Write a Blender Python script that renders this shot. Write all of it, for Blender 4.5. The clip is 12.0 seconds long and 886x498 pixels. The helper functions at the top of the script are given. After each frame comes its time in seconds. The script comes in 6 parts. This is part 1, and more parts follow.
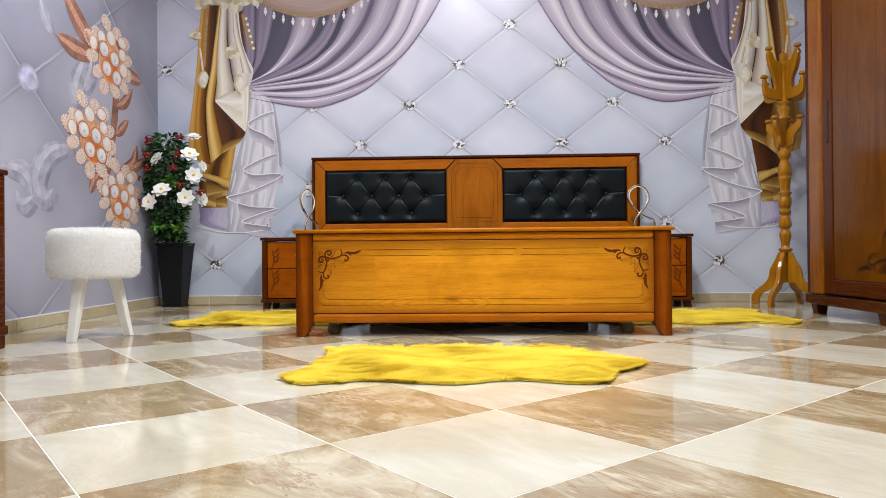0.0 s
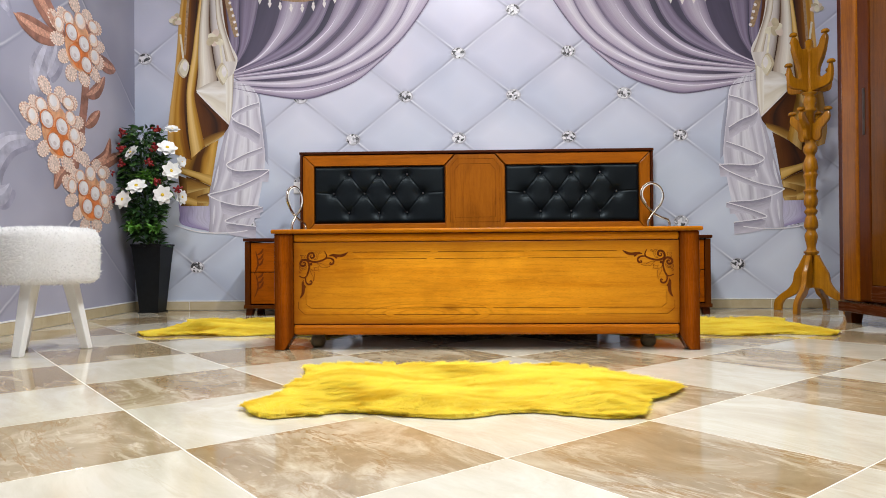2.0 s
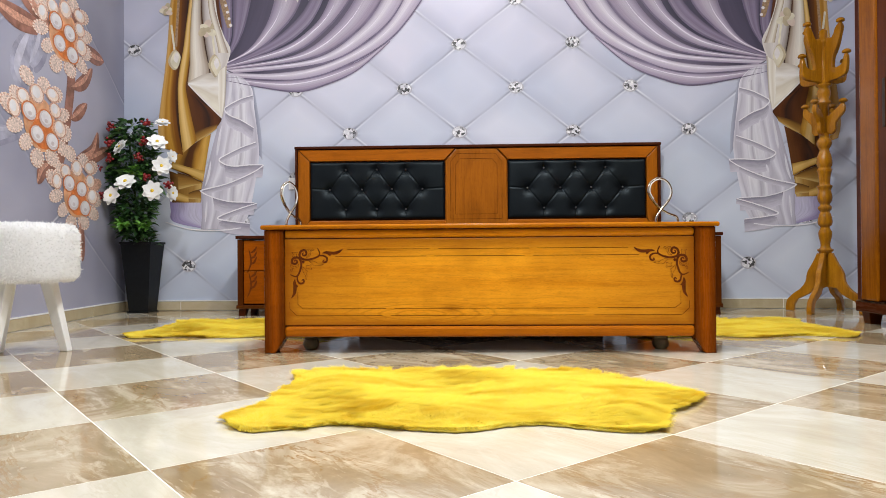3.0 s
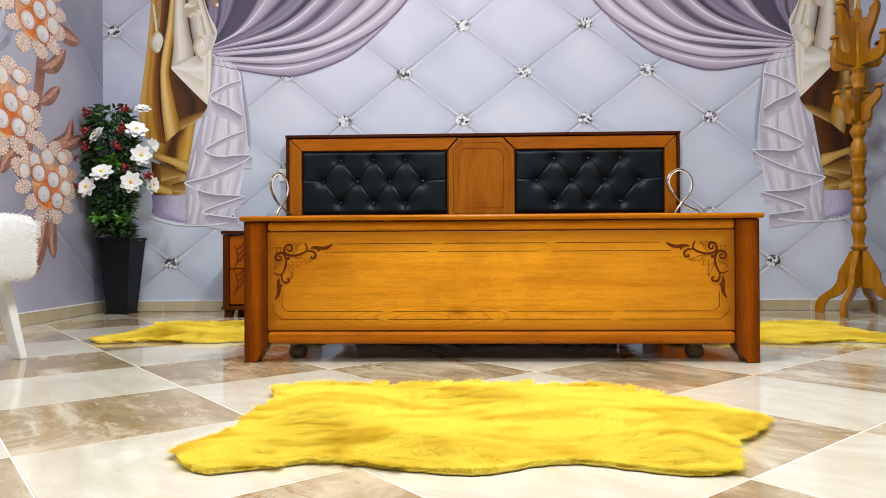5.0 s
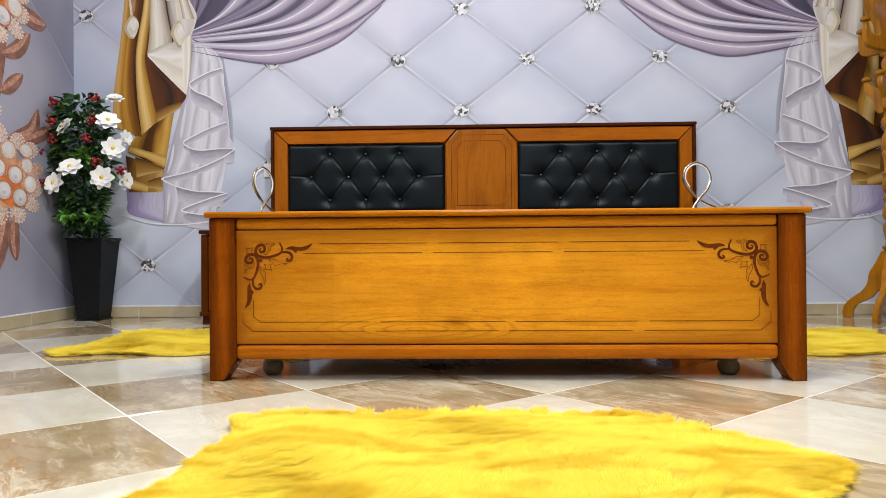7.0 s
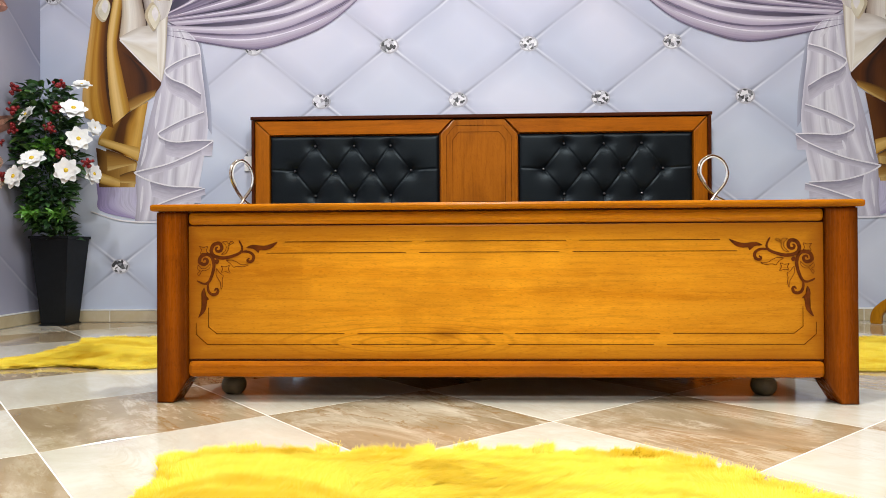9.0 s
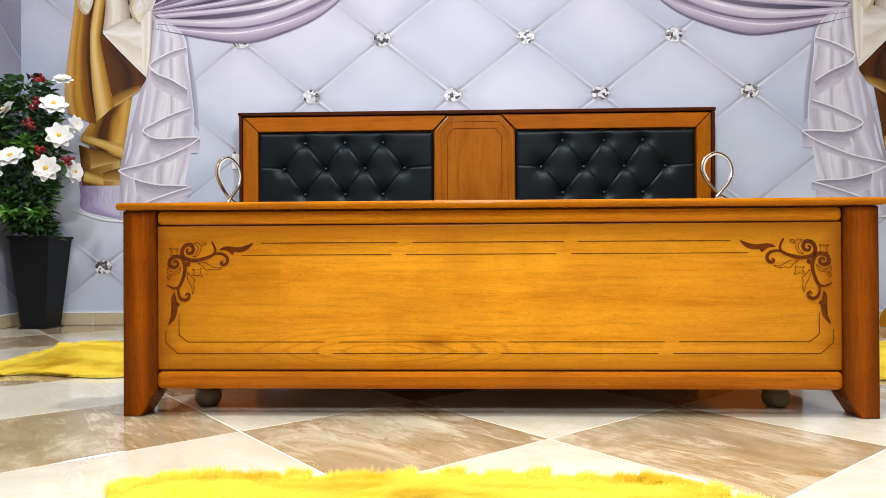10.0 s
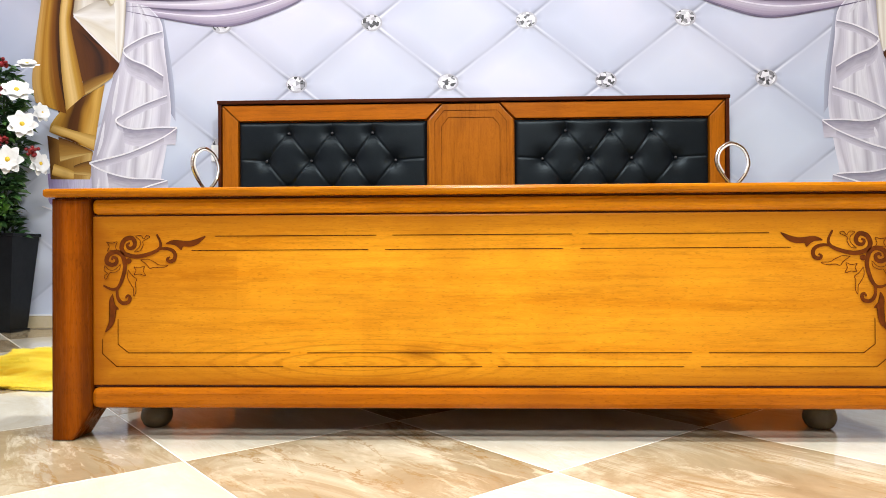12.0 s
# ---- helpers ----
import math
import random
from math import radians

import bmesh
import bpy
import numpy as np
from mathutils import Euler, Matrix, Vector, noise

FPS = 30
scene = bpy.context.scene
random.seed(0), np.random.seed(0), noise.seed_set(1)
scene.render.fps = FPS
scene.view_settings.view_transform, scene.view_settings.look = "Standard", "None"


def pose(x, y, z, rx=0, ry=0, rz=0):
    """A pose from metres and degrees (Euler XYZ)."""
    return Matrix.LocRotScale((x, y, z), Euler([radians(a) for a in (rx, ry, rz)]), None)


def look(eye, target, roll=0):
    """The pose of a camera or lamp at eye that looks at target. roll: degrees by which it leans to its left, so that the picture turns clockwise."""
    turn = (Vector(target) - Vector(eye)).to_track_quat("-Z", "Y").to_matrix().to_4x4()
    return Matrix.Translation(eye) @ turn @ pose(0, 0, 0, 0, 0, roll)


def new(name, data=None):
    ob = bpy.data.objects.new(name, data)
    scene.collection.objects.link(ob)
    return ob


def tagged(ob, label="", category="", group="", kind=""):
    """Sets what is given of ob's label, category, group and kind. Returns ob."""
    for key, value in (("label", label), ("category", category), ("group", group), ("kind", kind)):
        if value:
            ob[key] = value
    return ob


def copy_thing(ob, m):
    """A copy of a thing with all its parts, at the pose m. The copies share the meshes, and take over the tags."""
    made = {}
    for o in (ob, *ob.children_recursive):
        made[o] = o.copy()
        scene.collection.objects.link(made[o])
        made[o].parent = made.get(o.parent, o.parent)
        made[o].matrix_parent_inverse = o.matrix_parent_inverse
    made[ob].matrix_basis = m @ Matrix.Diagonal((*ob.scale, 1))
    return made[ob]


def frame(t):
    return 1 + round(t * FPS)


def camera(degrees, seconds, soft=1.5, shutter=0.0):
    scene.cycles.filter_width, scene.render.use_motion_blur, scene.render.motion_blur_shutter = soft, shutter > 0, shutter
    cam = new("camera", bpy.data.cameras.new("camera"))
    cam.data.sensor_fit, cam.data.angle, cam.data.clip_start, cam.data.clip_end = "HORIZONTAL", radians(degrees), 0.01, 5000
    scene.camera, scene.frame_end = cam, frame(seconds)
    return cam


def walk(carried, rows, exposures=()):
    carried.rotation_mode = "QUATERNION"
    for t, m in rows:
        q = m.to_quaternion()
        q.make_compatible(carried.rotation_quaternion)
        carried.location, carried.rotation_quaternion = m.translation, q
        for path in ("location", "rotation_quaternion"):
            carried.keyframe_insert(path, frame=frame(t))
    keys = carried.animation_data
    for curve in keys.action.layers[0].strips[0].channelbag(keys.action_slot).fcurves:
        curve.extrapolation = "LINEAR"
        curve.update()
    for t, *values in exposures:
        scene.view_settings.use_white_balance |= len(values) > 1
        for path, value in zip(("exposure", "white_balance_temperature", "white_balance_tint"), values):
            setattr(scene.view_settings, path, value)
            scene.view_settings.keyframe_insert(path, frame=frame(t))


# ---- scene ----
cam = camera(65.7, 12.0, soft=0.9)
PATH = [
    (0, (0.09, 0.098, 0.379), (0.006, 2.096, 0.39), -0.5),
    (0.5, (0.085, 0.197, 0.379), (0.012, 2.195, 0.391), -0.6),
    (1, (0.084, 0.289, 0.385), (0.005, 2.288, 0.398), -0.5),
    (1.5, (0.08, 0.377, 0.386), (-0.001, 2.375, 0.401), -0.4),
    (2, (0.077, 0.458, 0.385), (-0.002, 2.456, 0.4), -0.4),
    (2.5, (0.076, 0.542, 0.376), (0.002, 2.54, 0.393), -0.5),
    (3, (0.07, 0.617, 0.377), (-0.009, 2.616, 0.39), -0.4),
    (5, (0.038, 0.936, 0.365), (-0.038, 2.934, 0.375), -0.3),
    (5.5, (0.033, 1.012, 0.364), (-0.039, 3.011, 0.374), -0.4),
    (6, (0.034, 1.088, 0.365), (-0.037, 3.087, 0.373), -0.4),
    (6.5, (0.035, 1.168, 0.368), (-0.036, 3.167, 0.378), -0.4),
    (7, (0.033, 1.245, 0.366), (-0.039, 3.244, 0.378), -0.4),
    (9, (0.054, 1.537, 0.365), (-0.019, 3.536, 0.378), -0.3),
    (9.5, (0.059, 1.603, 0.365), (-0.011, 3.602, 0.377), -0.3),
    (10, (0.074, 1.658, 0.371), (0.0035, 3.657, 0.3825), -0.3),
    (10.5, (0.068, 1.725, 0.368), (0.001, 3.724, 0.382), -0.3),
    (11, (0.086, 1.773, 0.373), (0.012, 3.771, 0.385), -0.4),
    (11.5, (0.094, 1.83, 0.369), (0.021, 3.829, 0.38), -0.4),
    (12, (0.091, 1.898, 0.359), (0.022, 3.897, 0.373), -0.3),
]
EXPOSURE = [(0, 0.0), (3, 0.0), (5.5, 0.05), (7, 0.05), (9.5, 0.2), (10.5, 0.3), (12, 0.52)]
walk(cam, [(t, look(eye, target, roll)) for t, eye, target, roll in PATH], EXPOSURE)

# ---- light ----
world = bpy.data.worlds.new("room_world")
scene.world = world
world.use_nodes = True
world.node_tree.nodes["Background"].inputs[0].default_value = (0.80, 0.86, 1.0, 1)
world.node_tree.nodes["Background"].inputs[1].default_value = 0.05

WALL_Y = 5.21            # printed back wall
CEIL_Z = 2.85
CORNER = Vector((-2.285, WALL_Y, 0))   # where back and left wall meet
LEFT_DIR = Vector((0.055, -1.0, 0)).normalized()
LEFT_N = Vector((1.0, 0.055, 0)).normalized()
RIGHT_X = 2.76
BACK_Y = -2.6
# added lamps, never in view: spots and watts set to brighten footboard, walls and floor
LAMPS = [(-1.5, 3.4), (0.30, 2.75), (1.6, 3.4), (0.08, 4.95), (-1.2, 0.4), (1.4, 0.4), (0.16, 1.5)]
POWER = [27, 64, 19, 8, 9, 4, 52]
for (lx, ly), watts in zip(LAMPS, POWER):
    lamp = bpy.data.lights.new("unseen_ceiling_lamp", "AREA")
    lamp.shape, lamp.size, lamp.energy, lamp.color = "DISK", 0.22, watts, (0.97, 0.985, 1.0)
    ob = new("unseen_ceiling_lamp", lamp)
    ob.matrix_world = pose(lx, ly, CEIL_Z - 0.035)


# ---- materials ----
def shader(name, rough=0.5, metal=0.0, coat=0.0, spec=0.5):
    m = bpy.data.materials.new(name)
    m.use_nodes = True
    b = m.node_tree.nodes["Principled BSDF"]
    b.inputs["Roughness"].default_value = rough
    b.inputs["Metallic"].default_value = metal
    b.inputs["Coat Weight"].default_value = coat
    b.inputs["Coat Roughness"].default_value = 0.12
    b.inputs["Specular IOR Level"].default_value = spec
    return m, m.node_tree, b


def node(t, kind, **kw):
    n = t.nodes.new("ShaderNode" + kind)
    for k, v in kw.items():
        if k in n.inputs:
            n.inputs[k].default_value = v
    return n


def math_node(t, op, a, b=None, c=None):
    n = t.nodes.new("ShaderNodeMath")
    n.operation = op
    for i, v in enumerate((a, b, c)):
        if v is None:
            continue
        if isinstance(v, (int, float)):
            n.inputs[i].default_value = v
        else:
            t.links.new(v, n.inputs[i])
    return n.outputs[0]


def ramp(t, fac, stops):
    n = t.nodes.new("ShaderNodeValToRGB")
    e = n.color_ramp.elements
    while len(e) < len(stops):
        e.new(0.5)
    for el, (p, c) in zip(e, stops):
        el.position = p
        el.color = (*c, 1)
    t.links.new(fac, n.inputs[0])
    return n.outputs[0]


def mix(t, fac, a, b, mode="MIX"):
    n = t.nodes.new("ShaderNodeMix")
    n.data_type, n.blend_type = "RGBA", mode
    for i, v in ((0, fac), (6, a), (7, b)):
        if isinstance(v, (int, float)):
            n.inputs[i].default_value = v
        elif isinstance(v, tuple):
            n.inputs[i].default_value = (*v, 1)
        else:
            t.links.new(v, n.inputs[i])
    return n.outputs[2]


def coords(t, scale=(1, 1, 1), rot=(0, 0, 0), wander=0.0, space="Object"):
    tc = t.nodes.new("ShaderNodeTexCoord")
    out = tc.outputs[space]
    if wander:
        oi = t.nodes.new("ShaderNodeObjectInfo")
        add = t.nodes.new("ShaderNodeVectorMath")
        add.operation = "MULTIPLY_ADD"
        comb = t.nodes.new("ShaderNodeCombineXYZ")
        for i, k in enumerate((wander, wander * 1.7, wander * 0.6)):
            t.links.new(math_node(t, "MULTIPLY", oi.outputs["Random"], k), comb.inputs[i])
        add.inputs[1].default_value = (1, 1, 1)
        t.links.new(out, add.inputs[0])
        t.links.new(comb.outputs[0], add.inputs[2])
        out = add.outputs[0]
    mp = t.nodes.new("ShaderNodeMapping")
    mp.inputs["Scale"].default_value = scale
    mp.inputs["Rotation"].default_value = [radians(a) for a in rot]
    t.links.new(out, mp.inputs[0])
    return mp.outputs[0]


def noise_of(t, vec, scale, detail=4, rough=0.55, distort=0.0):
    n = node(t, "TexNoise", Scale=scale, Detail=detail, Roughness=rough, Distortion=distort)
    t.links.new(vec, n.inputs["Vector"])
    return n.outputs[0]


def bump(t, b, height, strength=0.2, dist=0.01):
    n = node(t, "Bump", Strength=strength, Distance=dist)
    t.links.new(height, n.inputs["Height"])
    t.links.new(n.outputs[0], b.inputs["Normal"])


def wood(name, dark, mid, light, axis=0, rough=0.3, coat=0.2, grain=1.0, rim=None):
    """Lacquered wood with its grain along the axis."""
    m, t, b = shader(name, rough, coat=coat * 0.4, spec=0.10)
    s = [16 * grain, 16 * grain, 16 * grain]
    s[axis] = 0.9 * grain
    v = coords(t, s, wander=7.0)
    big = noise_of(t, v, 0.7, 5, 0.6, 1.2)
    fine = noise_of(t, v, 7.0, 6, 0.7, 0.3)
    base = ramp(t, big, [(0.3, mid), (0.52, light), (0.72, mid)])
    lines = ramp(t, fine, [(0.35, dark), (0.5, (1, 1, 1)), (0.7, (1, 1, 1))])
    col = mix(t, 0.24, base, mix(t, 1.0, base, lines, "MULTIPLY"))
    flecks = [70.0, 70.0, 70.0]
    flecks[axis] = 14.0
    fleck = noise_of(t, coords(t, flecks, wander=3.0), 2.2, 2, 0.6)
    col = mix(t, math_node(t, "MULTIPLY", ramp_value(t, fleck, 0.52, 0.70), 0.45), col, tuple(min(1, c * 1.12) for c in light))
    pore = noise_of(t, coords(t, [c * 3.2 for c in flecks], wander=4.0), 2.0, 2, 0.6)
    col = mix(t, math_node(t, "MULTIPLY", ramp_value(t, pore, 0.56, 0.72), 0.35), col, dark)
    if rim:
        # boards of the veneer differ in tone, and the stain was sprayed darker along the border
        sep = t.nodes.new("ShaderNodeSeparateXYZ")
        t.links.new(coords(t), sep.inputs[0])
        cell = math_node(t, "ADD", math_node(t, "FLOOR", math_node(t, "MULTIPLY", sep.outputs[0], 4.1)), math_node(t, "MULTIPLY", math_node(t, "FLOOR", math_node(t, "MULTIPLY", sep.outputs[2], 11.0)), 7.3))
        wn = t.nodes.new("ShaderNodeTexWhiteNoise")
        wn.noise_dimensions = "1D"
        t.links.new(cell, wn.inputs["W"])
        col = mix(t, math_node(t, "MULTIPLY", wn.outputs[0], 0.13), col, dark)
        # a knot with the grain swerving round it
        kx = math_node(t, "MULTIPLY", math_node(t, "ADD", sep.outputs[0], 0.135), 0.42)
        kz = math_node(t, "SUBTRACT", sep.outputs[2], 0.168)
        kr = math_node(t, "SQRT", math_node(t, "ADD", math_node(t, "MULTIPLY", kx, kx), math_node(t, "MULTIPLY", kz, kz)))
        kr = math_node(t, "ADD", kr, math_node(t, "MULTIPLY", math_node(t, "SUBTRACT", big, 0.5), 0.02))
        col = mix(t, math_node(t, "MULTIPLY", ramp_value(t, kr, 0.022, 0.004), 0.6), col, dark)
        # cathedral grain low on the left boards
        gx = math_node(t, "MULTIPLY", math_node(t, "ADD", sep.outputs[0], 0.25), 0.16)
        gz = math_node(t, "SUBTRACT", sep.outputs[2], 0.150)
        gr = math_node(t, "SQRT", math_node(t, "ADD", math_node(t, "MULTIPLY", gx, gx), math_node(t, "MULTIPLY", gz, gz)))
        rings_ = math_node(t, "SINE", math_node(t, "MULTIPLY", math_node(t, "ADD", gr, math_node(t, "MULTIPLY", big, 0.016)), 620.0))
        where = math_node(t, "MULTIPLY", ramp_value(t, rings_, 0.55, 1.0), ramp_value(t, gr, 0.075, 0.03))
        col = mix(t, math_node(t, "MULTIPLY", where, 0.30), col, dark)
        half, z0, z1, wide, centre = rim
        dx = math_node(t, "SUBTRACT", half, math_node(t, "ABSOLUTE", math_node(t, "SUBTRACT", math_node(t, "ABSOLUTE", sep.outputs[0]), centre)))
        dz = math_node(t, "MINIMUM", math_node(t, "SUBTRACT", sep.outputs[2], z0), math_node(t, "SUBTRACT", z1, sep.outputs[2]))
        spray = math_node(t, "ADD", math_node(t, "MINIMUM", dx, dz), math_node(t, "MULTIPLY", math_node(t, "SUBTRACT", big, 0.5), 0.012))
        col = mix(t, math_node(t, "MULTIPLY", ramp_value(t, spray, wide, 0.0), 0.78), col, dark)
        if half > 0.2:
            # light falloff painted in: a wide panel darkens slowly from its middle to both sides
            thin = math_node(t, "ADD", dx, math_node(t, "MULTIPLY", math_node(t, "SUBTRACT", big, 0.5), 0.10))
            col = mix(t, math_node(t, "MULTIPLY", ramp_value(t, thin, 0.55, 0.0), 0.40), col, dark)
    blot = noise_of(t, coords(t, (3, 3, 3), wander=5.0), 1.2, 3)
    col = mix(t, math_node(t, "MULTIPLY", ramp_value(t, blot, 0.5, 0.75), 0.36), col, dark)
    t.links.new(col, b.inputs["Base Color"])
    bump(t, b, fine, 0.06, 0.002)
    r = math_node(t, "MULTIPLY_ADD", fine, 0.12, rough - 0.05)
    t.links.new(r, b.inputs["Roughness"])
    return m


def ramp_value(t, v, lo, hi):
    n = t.nodes.new("ShaderNodeMapRange")
    n.inputs[1].default_value, n.inputs[2].default_value = lo, hi
    t.links.new(v, n.inputs[0])
    return n.outputs[0]


def plain(name, col, rough=0.5, metal=0.0, vary=0.12, scale=30.0, relief=0.0, coat=0.0, spec=0.5):
    m, t, b = shader(name, rough, metal, coat, spec)
    n = noise_of(t, coords(t, wander=3.0), scale, 5)
    lo = tuple(c * (1 - vary) for c in col)
    hi = tuple(min(1, c * (1 + vary)) for c in col)
    t.links.new(ramp(t, n, [(0.3, lo), (0.7, hi)]), b.inputs["Base Color"])
    if relief:
        bump(t, b, n, relief, 0.004)
    return m


PANEL_D, PANEL_M, PANEL_L = (0.26, 0.066, 0.002), (0.76, 0.276, 0.007), (0.92, 0.394, 0.018)
FRAME_D, FRAME_M, FRAME_L = (0.032, 0.005, 0.0003), (0.235, 0.047, 0.0006), (0.36, 0.084, 0.001)
wood_panel = wood("wood_panel_honey", PANEL_D, PANEL_M, PANEL_L, 0, 0.36, 0.12, rim=(0.766, 0.098, 0.4405, 0.055, 0.0))
wood_frame_x = wood("wood_frame_cherry", FRAME_D, FRAME_M, FRAME_L, 0, 0.3, 0.0)
wood_frame_z = wood("wood_frame_cherry_upright", FRAME_D, FRAME_M, FRAME_L, 2, 0.26, 0.0, rim=(0.0405, -0.03, 0.485, 0.036, 0.8105))
wood_rail = wood("wood_rail_honey_brown", (0.20, 0.046, 0.001), (0.46, 0.138, 0.002), (0.64, 0.225, 0.005), 0, 0.26)
wood_rail_low = wood("wood_rail_cherry", (0.13, 0.027, 0.001), (0.33, 0.083, 0.002), (0.47, 0.135, 0.003), 0, 0.28)
wood_cap = wood("wood_cap_brown", (0.14, 0.032, 0.001), (0.34, 0.098, 0.001), (0.50, 0.165, 0.003), 0, 0.22)
wood_head = wood("wood_headboard", (0.12, 0.026, 0.001), (0.33, 0.085, 0.003), (0.46, 0.128, 0.005), 0, 0.32)
wood_head_z = wood("wood_headboard_upright", (0.11, 0.026, 0.0015), (0.30, 0.082, 0.003), (0.41, 0.122, 0.005), 2, 0.32)
wood_dark = wood("wood_dark_edge", (0.02, 0.004, 0.001), (0.045, 0.009, 0.002), (0.07, 0.015, 0.003), 0, 0.3)
wood_red_z = wood("wood_red_brown_upright", (0.020, 0.004, 0.0005), (0.058, 0.012, 0.001), (0.088, 0.020, 0.0012), 2, 0.22, 0.5)
wood_red_y = wood("wood_red_brown_lengthwise", (0.022, 0.005, 0.001), (0.055, 0.011, 0.002), (0.08, 0.018, 0.003), 1, 0.26, 0.3)
wood_pilaster = wood("wood_pilaster_amber", (0.055, 0.013, 0.0007), (0.16, 0.044, 0.0012), (0.28, 0.088, 0.003), 2, 0.18, 1.4)
wood_door = wood("wood_wardrobe_panel", (0.036, 0.009, 0.0006), (0.085, 0.025, 0.001), (0.128, 0.041, 0.002), 2, 0.22, 1.0)
wood_rack = wood("wood_rack_varnished", (0.055, 0.016, 0.001), (0.25, 0.090, 0.003), (0.42, 0.172, 0.007), 2, 0.12, 1.2)
inlay = plain("inlay_dark_brown", (0.13, 0.028, 0.002), 0.5, vary=0.3, scale=60, spec=0.12)
door_inlay = plain("inlay_blackened", (0.022, 0.006, 0.001), 0.4, vary=0.3, scale=60, spec=0.2)
groove = plain("groove_line", (0.085, 0.02, 0.002), 0.7, spec=0.05)
leather = plain("black_leather", (0.0035, 0.005, 0.0065), 0.40, vary=0.3, scale=160, relief=0.12, spec=0.24)
leather.node_tree.nodes["Principled BSDF"].inputs["Specular Tint"].default_value = (0.78, 0.93, 1.0, 1)
BUTTON_LEATHER = plain("glossy_black_button", (0.05, 0.05, 0.052), 0.2, vary=0.1, spec=0.7)
chrome = plain("polished_chrome", (0.86, 0.85, 0.82), 0.08, 1.0, vary=0.03)
silver_tube = plain("brushed_gilt_tube", (0.80, 0.72, 0.60), 0.16, 1.0, vary=0.05)
black_plastic = plain("matt_black_planter", (0.006, 0.007, 0.008), 0.5, vary=0.25, scale=40, relief=0.04, spec=0.2)
soil = plain("potting_soil", (0.03, 0.02, 0.012), 0.95, vary=0.5, scale=80, relief=0.5)
white_paint = plain("white_lacquer", (0.82, 0.82, 0.80), 0.3, vary=0.04, scale=12)
white_plaster = plain("white_plaster", (0.82, 0.82, 0.82), 0.8, vary=0.04, scale=5)
lilac_paint = plain("pale_lilac_wall_paint", (0.62, 0.62, 0.68), 0.8, vary=0.05, scale=4)
white_plastic = plain("white_plastic", (0.85, 0.85, 0.84), 0.35, vary=0.02)
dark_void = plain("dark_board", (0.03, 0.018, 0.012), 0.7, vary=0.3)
stone_foot = plain("bun_foot_pale_wood", (0.13, 0.10, 0.05), 0.5, vary=0.4, scale=25)


def fur(name, low, mid, high, patch, through_light=0.35):
    m, t, b = shader(name, 0.8, spec=0.05)
    geo = t.nodes.new("ShaderNodeNewGeometry")
    each = ramp(t, geo.outputs["Random Per Island"], [(0.0, low), (0.3, mid), (1.0, high)])
    n = noise_of(t, coords(t, (1, 2.4, 1)), 4.5, 4, 0.6, 0.8)
    col = mix(t, math_node(t, "MULTIPLY", ramp_value(t, n, 0.46, 0.68), 0.85), each, patch)
    t.links.new(col, b.inputs["Base Color"])
    glow = t.nodes.new("ShaderNodeBsdfTranslucent")
    t.links.new(col, glow.inputs[0])
    both = t.nodes.new("ShaderNodeMixShader")
    both.inputs[0].default_value = through_light
    t.links.new(b.outputs[0], both.inputs[1])
    t.links.new(glow.outputs[0], both.inputs[2])
    t.links.new(both.outputs[0], t.nodes["Material Output"].inputs[0])
    return m


yellow_fur = fur("yellow_fur", (0.90, 0.74, 0.06), (0.94, 0.82, 0.11), (0.97, 0.88, 0.21), (0.78, 0.55, 0.022), 0.56)
hem_tape = plain("olive_hem_tape", (0.46, 0.34, 0.03), 0.8, vary=0.3, scale=90)
white_fur = fur("white_fur", (0.88, 0.88, 0.87), (0.92, 0.92, 0.91), (0.95, 0.95, 0.95), (0.90, 0.90, 0.89), 0.45)


def marble(name, base, alt, vein, pale, vein_amount):
    """Polished stoneware tile with drifting veins; every tile is shifted on its own."""
    m, t, b = shader(name, 0.07, spec=0.6)
    v = coords(t, (2.2, 4.2, 2.0), (0, 0, 62), wander=23.0)
    cloud = noise_of(t, v, 1.1, 8, 0.66, 1.0)
    col = ramp(t, cloud, [(0.3, alt), (0.5, base), (0.68, pale)])
    v2 = coords(t, (1.7, 6.0, 1.2), (0, 0, 68), wander=41.0)
    band = noise_of(t, v2, 1.0, 8, 0.7, 1.2)
    thin = ramp_value(t, math_node(t, "ABSOLUTE", math_node(t, "SUBTRACT", band, 0.5)), 0.028, 0.0)
    patchy = ramp_value(t, noise_of(t, v2, 0.8, 2), 0.42, 0.62)
    col = mix(t, math_node(t, "MULTIPLY", math_node(t, "MULTIPLY", thin, patchy), vein_amount), col, vein)
    light = ramp_value(t, noise_of(t, v2, 2.4, 9, 0.72, 0.8), 0.555, 0.66)
    col = mix(t, math_node(t, "MULTIPLY", light, vein_amount * 0.8), col, pale)
    chip = noise_of(t, coords(t, (7, 34, 10), (0, 0, 66), wander=31.0), 1.3, 3, 0.6, 0.6)
    col = mix(t, math_node(t, "MULTIPLY", math_node(t, "MULTIPLY", ramp_value(t, chip, 0.60, 0.68), patchy), vein_amount * 0.6), col, tuple(min(1, c * 1.15) for c in pale))
    col = mix(t, math_node(t, "MULTIPLY", ramp_value(t, chip, 0.38, 0.30), vein_amount * 0.5), col, vein)
    t.links.new(col, b.inputs["Base Color"])
    rough = math_node(t, "MULTIPLY_ADD", noise_of(t, coords(t, wander=9.0), 9.0, 4), 0.06, 0.045)
    t.links.new(rough, b.inputs["Roughness"])
    return m


